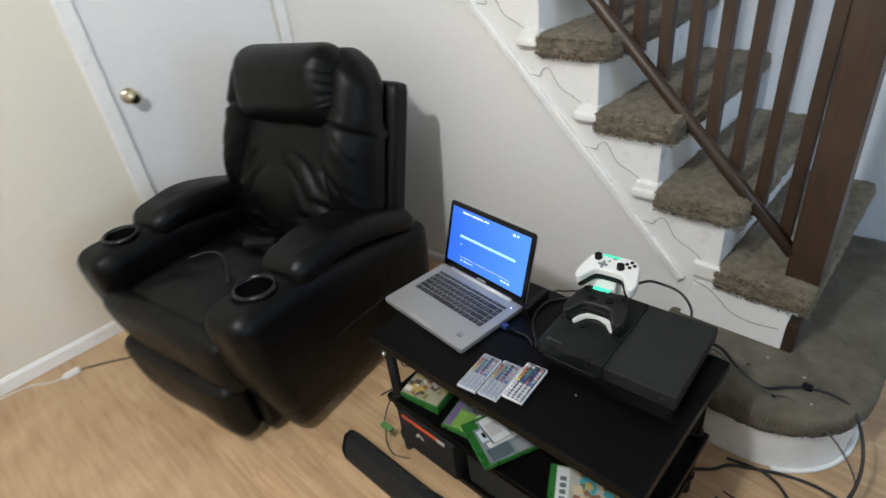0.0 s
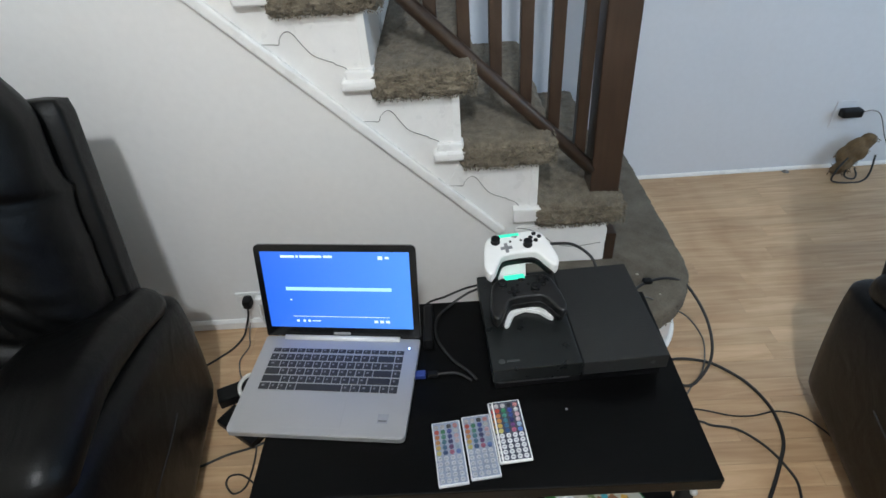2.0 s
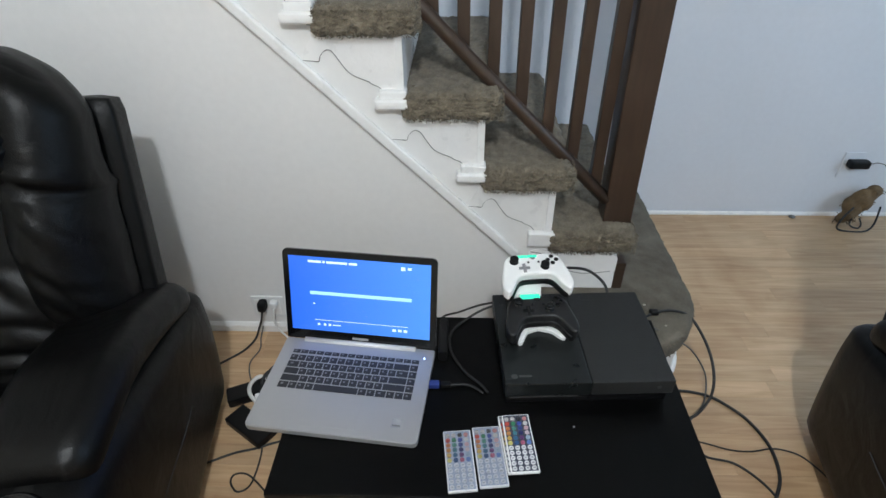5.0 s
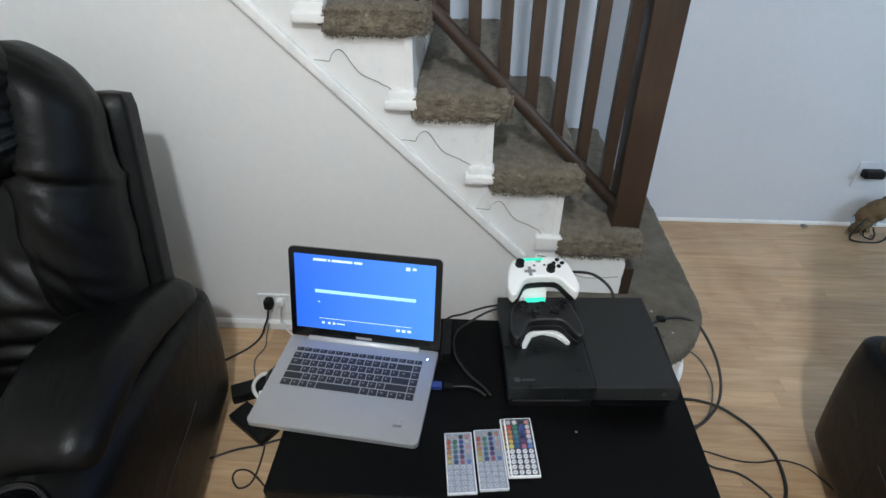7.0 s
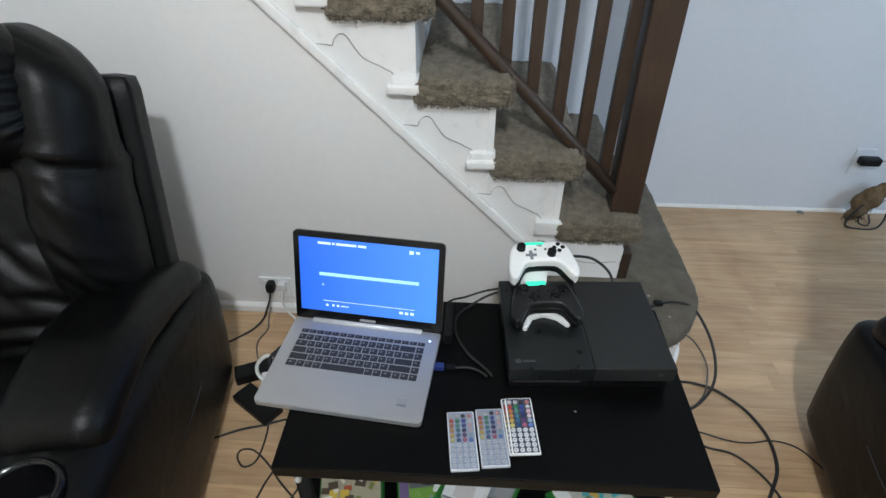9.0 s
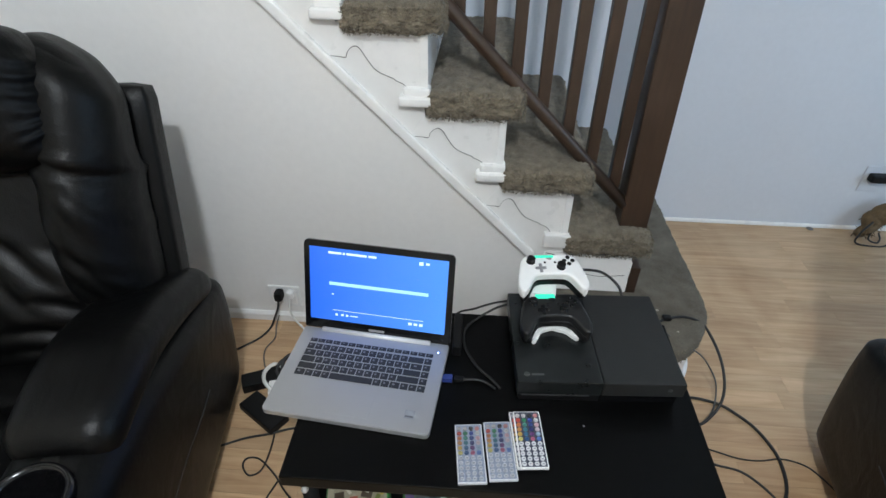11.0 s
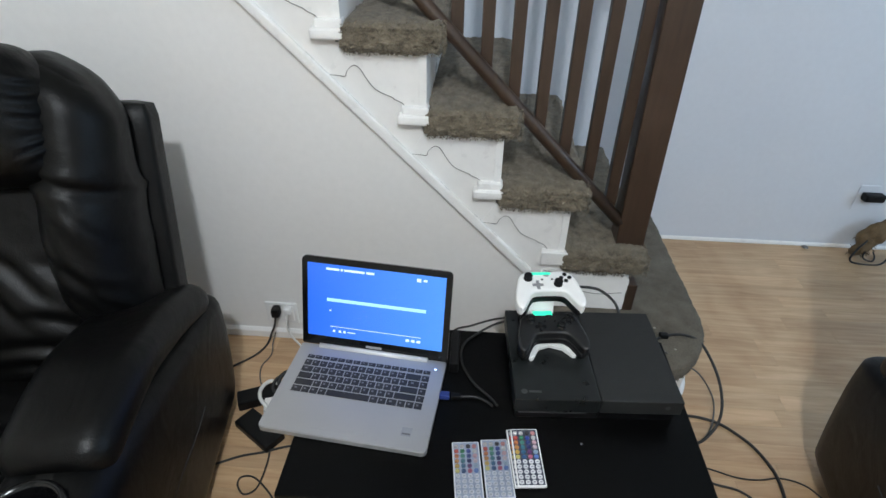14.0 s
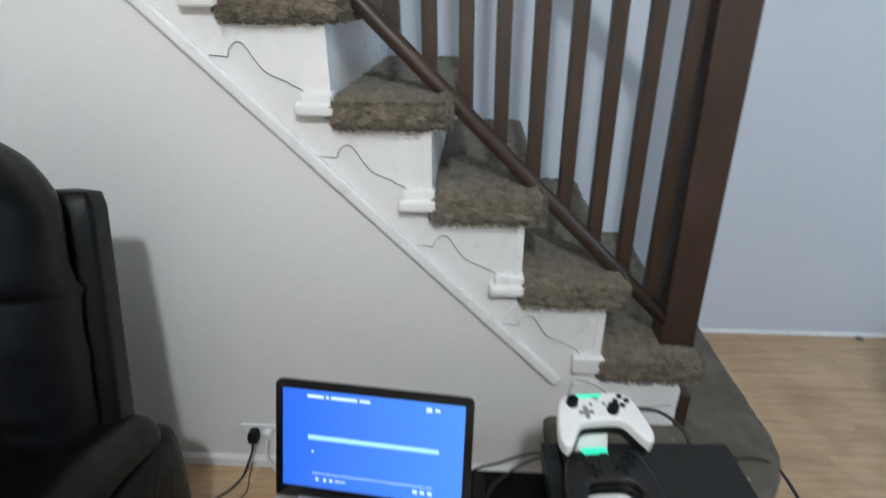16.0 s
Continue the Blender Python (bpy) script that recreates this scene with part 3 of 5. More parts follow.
def recliner(m, label, slim=-1, wide=1.0):
    """A padded power recliner that faces its own -y, with its origin on the floor between the cup holders: footrest shut."""
    r = thing("recliner", label, "recliner", m)
    part("base", box((-0.36, 0.0, 0.0), (0.36, 0.66, 0.09), 0.01), BLACK_PLASTIC, r)
    for s in (-1, 1):
        def side_shape(p, h, s=s):
            y, w = p.y + 0.295, (p.z + h.z) / (2 * h.z)
            p.x += s * (0.010 + 0.012 * (w - 0.5) * 2 + 0.014 * math.sin(w * math.pi))
            if y < 0.2:
                p.y += 0.12 * (1 - w) ** 1.5 * (0.2 - y) / 0.35 - 0.015 * math.sin(w * math.pi)
            if p.z > 0:
                p.z -= 0.13 * max(0.0, (y - 0.12) / 0.6) * (p.z / h.z)
            p.x += s * 0.003 * noise.noise(Vector((2, y * 3, p.z * 3)))
            return p
        body = part("arm", soft_box((0.190, 0.88, 0.545), 0.06, 24, side_shape), LEATHER, r, smooth=True, m=pose(s * 0.349, 0.280, 0.3025))
        def pad_shape(p, h):
            y = (p.y + h.y) / (2 * h.y)
            p.z += 0.030 * math.sin(min(1.0, y / 0.55) * math.pi * 0.5) - 0.125 * max(0.0, y - 0.30) ** 1.4 / 0.70 ** 1.4
            if p.z > -0.3:
                p.x *= 1.0 - 0.07 * max(0.0, 0.22 - y) / 0.22
            p.z += 0.004 * noise.noise(Vector((p.x * 10, p.y * 9, 4)))
            return p
        part("arm_pad", soft_box((0.198, 0.58, 0.105), 0.05, 22, pad_shape), LEATHER, body, smooth=True, m=pose(s * 0.022, 0.085, 0.262))
        cup = part("cup_holder", lathe([(0.066, -0.012), (0.065, 0.006), (0.062, 0.011), (0.056, 0.0115), (0.0525, 0.004), (0.050, -0.002)], seg=36, caps=False), GLOSS_BLACK, body, "glossy black cup holder", smooth=True, m=pose(s * 0.022, -0.284, 0.2735))
        drill(body, (s * 0.022, -0.284, 0.2735), 0.058, 0.085)
        part("well", lathe([(0.0545, 0.003), (0.0525, 0.004), (0.0505, -0.002), (0.047, -0.066), (0.040, -0.072), (0.002, -0.072), (0.002, -0.075), (0.048, -0.075), (0.0535, -0.004)], seg=36, caps=False), GLOSS_BLACK, cup, "deep glossy cup well", smooth=True)
        part("rim", lathe([(0.0556, 0.0112), (0.0559, 0.0123), (0.0563, 0.0123), (0.0567, 0.0113)], seg=36, caps=False), GLOSS_BLACK, cup, smooth=True)
        part("seam", tube([(s * (0.095 + 0.010 + 0.0132 + 0.0002), -0.13 + 0.031 * i, -0.004 + 0.004 * math.sin(i * 0.7)) for i in range(10)], 0.0022, 6, 3), STITCH, body, "thin worn stitched seam")

    def seat_shape(p, h):
        u, v = p.x / h.x, p.y / h.y
        if p.z > 0:
            p.z += 0.030 * (1 - u * u) * (1 - v * v) - 0.016 * math.exp(-((v - 0.22) / 0.05) ** 2) * (1 if abs(u) < 0.75 else 0.3)
            p.z += noise.noise(Vector((p.x * 9, p.y * 14, 2))) * 0.010
        return p
    part("seat", soft_box((0.53, 0.66, 0.21), 0.065, 32, seat_shape), LEATHER, r, smooth=True, m=pose(0, 0.195, 0.345, -3))

    def apron_shape(p, h):
        if p.y < 0:
            p.y -= 0.020 * (1 - (p.x / h.x) ** 4) * (1 - (p.z / h.z) ** 2)
        p.y += 0.006 * noise.noise(Vector((p.x * 6, 1, p.z * 9)))
        return p
    part("front_panel", soft_box((0.66, 0.09, 0.22), 0.04, 24, apron_shape), LEATHER, r, smooth=True, m=pose(0, -0.122, 0.345, 8))
    part("footrest", soft_box((0.60, 0.09, 0.235), 0.035, 24, apron_shape), LEATHER, r, smooth=True, m=pose(0, -0.140, 0.155, 5))
    part("side_gusset", box((0.27, -0.10, 0.04), (0.335, 0.06, 0.30), 0.02), LEATHER, r, smooth=True)
    part("side_gusset", box((-0.335, -0.10, 0.04), (-0.27, 0.06, 0.30), 0.02), LEATHER, r, smooth=True)

    # back: lower cushion, plump headrest, side wings, rear shell
    def lumbar_shape(p, h):
        u, w = p.x / h.x, p.z / h.z
        if u * slim > 0:
            p.x *= 1 - 0.20 * max(0.0, w + 0.3) / 1.3
        if p.y < 0:
            p.y += 0.050 * abs(u) ** 3 - 0.036 * (1 - u * u) * (1 - w * w) - 0.014 * (1 - u ** 4) * math.cos(math.pi * (w + 0.45) / 1.3) * (1 if abs(w + 0.45) < 0.65 else 0)
            gather = max(0.0, 1 - abs(abs(u) - 0.80) / 0.22) * max(0.0, min(1.0, 0.35 - w))
            p.y += 0.007 * gather * math.sin(p.z * 85 + 9 * abs(u) + 4 * noise.noise(Vector((p.x * 8, 0, p.z * 9))))
            p.y += 0.006 * noise.noise(Vector((p.x * 6, 1, p.z * 9)))
            p.y += fold_depth(abs(p.x), p.z + (0.012 if p.x < 0 else 0.0))
        return p
    part("backrest", soft_box((0.755, 0.17, 0.51), 0.060, 78, lumbar_shape), LEATHER, r, smooth=True, m=pose(0.004, 0.548, 0.632, -15))

    def pillow_shape(p, h):
        u, w = p.x / h.x, p.z / h.z
        if p.y < 0.02:
            p.y -= 0.030 * (1 - u ** 4) * (1 - w * w)
            gather = max(0.0, (abs(u) - 0.78) / 0.22) ** 1.5
            p.y += 0.008 * gather * math.sin(p.z * 210 + 5 * noise.noise(Vector((p.x * 14, 0, p.z * 18))))
        p.z *= 1 - 0.10 * max(0.0, abs(u) - 0.85) / 0.15
        return p
    part("headrest", soft_box((0.485, 0.170, 0.265), 0.080, 48, pillow_shape), LEATHER, r, "plump headrest cushion with gathered ends", smooth=True, m=pose(-slim * 0.077, 0.560, 0.984, -12, slim * 2.5))
    for s in (-1, 1):
        def wing_shape(p, h, s=s):
            w, u = (p.z + h.z) / (2 * h.z), p.x * s / h.x
            if s == slim:
                p.x -= s * (0.120 * max(0.0, w - 0.15) / 0.85 + 0.008)
            p.y -= 0.042 * (1 - u * u) * math.sin(min(1.0, w * 1.02) * math.pi) ** 0.6 + 0.030 * math.sin(math.pi * min(1.0, max(0.0, (0.72 - w) / 0.5))) * (1 - u * u)
            if p.z > 0:
                p.z -= 0.045 * max(0.0, u + 0.60) ** 1.5 * (p.z / h.z)
            p.y += 0.020 * math.exp(-((p.z - 0.105 + p.x * s * 0.42) / 0.010) ** 2)
            if p.z < 0.12:
                p.y += 0.018 * min(1.0, (0.12 - p.z) / 0.05)
            if p.z < 0.08:
                ridge = abs(noise.noise(Vector((p.x * 5, s, p.z * 13 + p.x * s * 17))))
                p.y += (0.020 * max(0.0, 0.30 - ridge) + 0.006 * noise.noise(Vector((p.x * 9, s, p.z * 30 + p.x * s * 24)))) * min(1.0, (0.08 - p.z) / 0.08)
            return p
        part("wing", soft_box((0.180, 0.17, 0.70), 0.070, 56, wing_shape), LEATHER, r, "padded wing with a stitched seam", smooth=True, m=pose(s * 0.306 + 0.004, 0.570, 0.755, -14, 0, -s * 3))
    def shell_shape(p, h):
        if p.x * slim > 0:
            p.x *= 1 - 0.21 * max(0.0, p.z / h.z + 0.5) / 1.5
        return p
    part("back_shell", soft_box((0.832 * wide, 0.085, 0.64), 0.022, 18, shell_shape), LEATHER, r, "flat upholstered rear panel", smooth=True, m=pose(0.006, 0.648, 0.652, -16))
    return r


recliner(pose(-1.485, 0.600, 0, 0, 0, 9.2), "black leather power recliner with cup holders, footrest closed")
recliner(pose(0.836, 0.507, 0, 0, 0, -10), "second black leather recliner beside the TV stand", 1, 1.10)


# ---- television stand ----
TABLE_Z = 0.475
stand = thing("tv_stand", "low black wood-effect TV stand with open shelves", "tv stand")
part("tabletop", box((-0.79, 0.785, TABLE_Z - 0.03), (0.0, 1.235, TABLE_Z), 0.003), BLACK_BOARD, stand)
part("shelf", box((-0.785, 0.795, 0.212), (-0.005, 1.215, 0.235), 0.003), BLACK_BOARD, stand)
part("shelf", box((-0.765, 0.80, 0.045), (-0.025, 1.215, 0.068), 0.003), BLACK_BOARD, stand)
for x in (-0.752, -0.035):
    for y in (0.815, 1.195):
        part("leg", lathe([(0.013, 0.0), (0.015, 0.004), (0.015, TABLE_Z - 0.03)], (x, y, 0), 14), STEEL_TUBE, stand, smooth=True)
        part("leg_cap", lathe([(0.006, 0), (0.007, 0.004), (0.005, 0.009), (0.002, 0.011)], (x, y - 0.019, TABLE_Z - 0.060), 12), paint((0.42, 0.42, 0.40)), stand, "bright cap of the leg fixing", smooth=True)
        for z in (0.245, 0.205, 0.072):
            part("collar", lathe([(0.020, 0), (0.020, 0.010)], (x, y, z - 0.005), 14), BLACK_PLASTIC, stand, smooth=True)

# ---- laptop ----
lap = thing("laptop", "open silver laptop with black keys and a lit blue screen", "laptop", pose(-0.683, 1.012, TABLE_Z, 0, 0, -6))
LW, LD = 0.336, 0.236


def rounded(w, d, r, low_r=None):
    """Outline of a plate about its centre with rounded corners; the far pair may differ."""
    out = []
    for cx, cy, turn, q in ((w / 2, d / 2, 0, r), (-w / 2, d / 2, 90, r), (-w / 2, -d / 2, 180, low_r or r), (w / 2, -d / 2, 270, low_r or r)):
        sx, sy = (1 if cx > 0 else -1), (1 if cy > 0 else -1)
        out += [(cx - sx * q + q * math.cos(radians(turn + 15 * i)), cy - sy * q + q * math.sin(radians(turn + 15 * i))) for i in range(7)]
    return out


base = part("base", prism(rounded(LW, LD, 0.006, 0.010), 0.014, "z", 0.003, 0.0015), ALUMINIUM, lap, "silver aluminium palm rest")
for i, (w, y) in enumerate([(1, 0.078), (1, 0.060), (1, 0.0415), (1, 0.023), (1, 0.0045), (1, -0.014)]):
    x = -0.140
    widths = [[0.0175] * 16, [0.0175] * 13 + [0.035, 0.0175], [0.026] + [0.0175] * 12 + [0.026, 0.0175], [0.031] + [0.0175] * 11 + [0.0385, 0.0175],
              [0.040] + [0.0175] * 10 + [0.047, 0.0175], [0.022, 0.0175, 0.0175, 0.0175, 0.092, 0.0175, 0.0175, 0.022, 0.0175, 0.0175, 0.0175]][i]
    total = sum(widths)
    for kw in widths:
        kw = kw * 0.28 / total
        deep = 0.0155 if i else 0.010
        key = part("key", box((x + 0.001, y - deep / 2, 0.0172), (x + kw - 0.001, y + deep / 2, 0.0186), 0.0005, 1), KEYCAP, base)
        if kw < 0.03:
            part("legend", bar(x + kw * 0.28, y - 0.001, x + kw * 0.52, y + deep * 0.22, 0.0188), LEGEND, key)
        x += kw
part("touchpad", box((-0.065, -0.103, 0.0168), (0.045, -0.034, 0.0174), 0.0002, 1), ALUMINIUM, base)
part("sticker", bar(0.112, -0.088, 0.132, -0.068, 0.0174), paint((0.30, 0.31, 0.33)), base, "small faded grey sticker")
part("sticker_print", bar(0.114, -0.085, 0.130, -0.081, 0.0177), paint((0.10, 0.10, 0.11)), base)
part("power_button", lathe([(0.0045, 0.0168), (0.004, 0.0180)], (0.148, 0.090, 0), 14), CHROME, base)
part("power_light", lathe([(0.0018, 0.0181), (0.0012, 0.0184)], (0.148, 0.090, 0), 10), glowing("white_led", (0.8, 0.9, 1.0), 6.0), base)
part("hinge", tube([(-0.125, LD / 2 - 0.004, 0.017), (0.125, LD / 2 - 0.004, 0.017)], 0.0062, 10, 0), BRIGHT_METAL, lap, "bright silver hinge bar", smooth=True)
LH = 0.212
lid = part("lid", prism([(a, b + LH / 2) for a, b in rounded(LW, LH, 0.011, 0.004)], 0.006, "y", -0.006, 0.0012), GLOSS_BLACK, lap, "gloss black screen bezel", m=pose(0, LD / 2 + 0.006, 0.014, -17))
part("lid_cover", prism([(a, b + LH / 2) for a, b in rounded(LW, LH, 0.011, 0.004)], 0.0032, "y", 0.0003, 0.001), ALUMINIUM, lid)
SX, S0, S1 = 0.1545, 0.024, 0.198
SCREEN = glowing("blue_screen", (0.045, 0.20, 0.95), 1.15)
tree = SCREEN.node_tree
along, ramp, shade = tree.nodes.new("ShaderNodeSeparateXYZ"), tree.nodes.new("ShaderNodeMapRange"), tree.nodes.new("ShaderNodeMix")
tree.links.new(tree.nodes.new("ShaderNodeTexCoord").outputs["Object"], along.inputs[0])
ramp.inputs["From Min"].default_value, ramp.inputs["From Max"].default_value = -SX, SX
shade.data_type = "RGBA"
shade.inputs["A"].default_value, shade.inputs["B"].default_value = (0.030, 0.155, 0.88, 1), (0.085, 0.31, 1.0, 1)
tree.links.new(along.outputs["X"], ramp.inputs["Value"])
tree.links.new(ramp.outputs["Result"], shade.inputs["Factor"])
for node in list(tree.nodes):
    for socket in node.inputs:
        if socket.is_linked and node.type == "OUTPUT_MATERIAL" and socket.name == "Surface":
            glow = socket.links[0].from_node
tree.links.new(shade.outputs["Result"], glow.inputs["Emission Color"] if "Emission Color" in glow.inputs else glow.inputs["Color"])
WORDS = glowing("white_screen_print", (0.62, 0.80, 1.0), 1.5)
STRIPE = glowing("pale_cyan_screen_bar", (0.42, 0.78, 1.0), 1.35)
screen = part("screen", box((-SX, -0.0066, S0), (SX, -0.0058, S1)), SCREEN, lid, "lit screen with a blue picture")


def on_screen(name, u0, v0, u1, v1, mat):
    bm = bmesh.new()
    x0, x1, z0, z1 = -SX + u0 * 2 * SX, -SX + u1 * 2 * SX, S1 - v1 * (S1 - S0), S1 - v0 * (S1 - S0)
    bm.faces.new([bm.verts.new(p) for p in ((x0, -0.0069, z0), (x1, -0.0069, z0), (x1, -0.0069, z1), (x0, -0.0069, z1))])
    part(name, bm, mat, screen)


on_screen("screen_bar", 0.145, 0.455, 0.87, 0.50, STRIPE)
for u0, u1 in ((0.14, 0.235), (0.245, 0.262), (0.272, 0.42), (0.432, 0.49)):
    on_screen("title_bar", u0, 0.045, u1, 0.075, WORDS)
on_screen("icon", 0.795, 0.050, 0.825, 0.095, WORDS)
on_screen("icon", 0.842, 0.055, 0.868, 0.085, WORDS)
on_screen("caption_bar", 0.165, 0.615, 0.178, 0.632, WORDS)
on_screen("progress_line", 0.17, 0.845, 0.845, 0.852, WORDS)
for u in (0.19, 0.235, 0.27):
    on_screen("icon", u, 0.895, u + 0.018, 0.925, WORDS)
on_screen("caption_bar", 0.30, 0.903, 0.36, 0.916, WORDS)
for u in (0.735, 0.775, 0.815):
    on_screen("icon", u, 0.89, u + 0.026, 0.925, WORDS)
part("maker_mark", box((-0.018, -0.0064, 0.007), (0.018, -0.0059, 0.013)), paint((0.30, 0.30, 0.31)), lid, "small grey maker's mark, plain")

# ---- games console ----
CX0, CX1, CY0, CY1, CZ0, CZ1 = -0.372, -0.041, 0.975, 1.238, TABLE_Z, TABLE_Z + 0.069
SEAM = -0.204
console = thing("games_console", "black games console, half glossy and half matt, on the TV stand", "games console")
part("lower_body", box((CX0 + 0.006, CY0 + 0.012, CZ0), (CX1 - 0.006, CY1 - 0.004, CZ0 + 0.034), 0.003), BLACK_PLASTIC, console)
part("gloss_top", box((CX0, CY0, CZ0 + 0.032), (SEAM, CY1, CZ1), 0.003), DUSTY_GLOSS, console, "dusty glossy black half of the top")
matt = part("matt_top", box((SEAM + 0.0012, CY0, CZ0 + 0.032), (CX1, CY1, CZ1 - 0.0005), 0.003), CONSOLE_MATT, console, "matt black half with fine vent slits")
for i in range(22):
    y = CY0 + 0.022 + i * 0.0105
    part("vent_rib", box((SEAM + 0.014, y, CZ1 - 0.0008), (CX1 - 0.010, y + 0.0055, CZ1 - 0.00035), 0.0005, 1), CONSOLE_MATT, matt)
part("disc_slot", box((CX0 + 0.012, CY0 + 0.0095, CZ0 + 0.016), (SEAM - 0.020, CY0 + 0.0125, CZ0 + 0.021), 0.001, 1), paint((0.035, 0.035, 0.037)), console, "grey-edged disc slot")
part("front_panel", box((SEAM + 0.002, CY0 + 0.010, CZ0 + 0.002), (CX1 - 0.007, CY0 + 0.0128, CZ0 + 0.032)), GLOSS_BLACK, console)
part("power_mark", lathe([(0.0045, 0.0), (0.0045, 0.0012), (0.002, 0.0012)], (CX1 - 0.030, CY0 - 0.0010, CZ0 + 0.052), 16, "y"), paint((0.03, 0.03, 0.03)), console)
part("maker_mark", lathe([(0.0062, 0), (0.0062, 0.0004)], (CX0 + 0.020, CY0 + 0.020, CZ1), 18), paint((0.05, 0.05, 0.05)), console)
part("maker_mark", box((CX0 + 0.030, CY0 + 0.0175, CZ1), (CX0 + 0.054, CY0 + 0.0225, CZ1 + 0.0004)), paint((0.05, 0.05, 0.05)), console)

console.matrix_world = pose(-0.204, 1.116, 0, 0, 0, 3) @ Matrix.Translation((0.2065, -1.1065, 0))

# ---- three remotes ----
def remote(m, body_mat, bright, label):
    r = thing("remote_control", label, "remote control", m, "remotes on the TV stand")
    w, l = 0.052, 0.122
    body = part("body", box((-w / 2, -l / 2, 0.0), (w / 2, l / 2, 0.007), 0.002), body_mat, r)
    part("face", box((-w / 2 + 0.0025, -l / 2 + 0.0025, 0.0069), (w / 2 - 0.0025, l / 2 - 0.0025, 0.0074)), paint((0.23, 0.26, 0.33) if bright < 0.9 else (0.055, 0.060, 0.085)), body, "pale printed face" if bright < 0.9 else "dark printed face")
    tones = [[(0.75, 0.72, 0.72)] * 2 + [(0.04, 0.04, 0.05), (0.8, 0.35, 0.35)],
             [(0.70, 0.10, 0.07), (0.05, 0.30, 0.14), (0.05, 0.10, 0.48), (0.80, 0.80, 0.80)],
             [(0.75, 0.25, 0.08), (0.10, 0.36, 0.28), (0.04, 0.08, 0.32), (0.85, 0.55, 0.60)],
             [(0.75, 0.36, 0.10), (0.07, 0.26, 0.34), (0.03, 0.04, 0.20), (0.80, 0.65, 0.70)],
             [(0.82, 0.55, 0.12), (0.06, 0.20, 0.36), (0.20, 0.06, 0.24), (0.45, 0.60, 0.75)],
             [(0.85, 0.78, 0.25), (0.04, 0.13, 0.32), (0.62, 0.16, 0.28), (0.15, 0.30, 0.75)]]
    for row in range(11):
        for col in range(4):
            tone = tones[row][col] if row < 6 else ((0.46, 0.48, 0.53) if bright < 0.9 else (0.80, 0.80, 0.82))
            if row < 6:
                tone = tuple(c * bright * (0.75 if bright > 0.9 else 0.62) + 0.10 * (1 - bright) for c in tone)
            part("button", box((-0.0225 + col * 0.0115, 0.0535 - row * 0.0103 - 0.0078, 0.0073), (-0.0225 + col * 0.0115 + 0.0082, 0.0535 - row * 0.0103, 0.0092), 0.0022, 1), paint(tuple(v * 0.8 for v in tone), 0.6), body)
            if row > 5:
                part("button_print", bar(-0.0225 + col * 0.0115 + 0.002, 0.0535 - row * 0.0103 - 0.005, -0.0225 + col * 0.0115 + 0.0062, 0.0535 - row * 0.0103 - 0.003, 0.00935), paint((0.25, 0.26, 0.28)), body)
    return r


remote(pose(-0.4490, 0.8555, TABLE_Z, 0, 0, 6), FADED_WHITE, 0.75, "white remote with faded coloured buttons")
remote(pose(-0.3940, 0.8655, TABLE_Z, 0, 0, 6), FADED_WHITE, 0.75, "white remote with faded coloured buttons")
remote(pose(-0.3375, 0.889, TABLE_Z + 0.007, 0, 0, 5), WHITE_PLASTIC, 1.0, "white remote with vivid coloured buttons, lying on another")
remote(pose(-0.3435, 0.893, TABLE_Z, 0, 0, 6), WHITE_PLASTIC, 1.0, "white remote lying under another remote")


# ---- controllers on a charging stand ----
def blobs(name, balls, mat, parent, label="", voxel=0.0028):
    """One smooth body from several overlapping balls and capsules."""
    bm = bmesh.new()
    for centre, radii in balls:
        made = bmesh.ops.create_uvsphere(bm, u_segments=20, v_segments=14, radius=1.0)["verts"]
        for v in made:
            v.co = Vector([centre[i] + v.co[i] * radii[i] for i in range(3)])
    ob = part(name, bm, mat, parent, label, smooth=True)
    melt = ob.modifiers.new("melt", "REMESH")
    melt.mode, melt.voxel_size, melt.use_smooth_shade = "VOXEL", voxel, True
    relax = ob.modifiers.new("relax", "SMOOTH")
    relax.factor, relax.iterations = 0.5, 9
    return ob


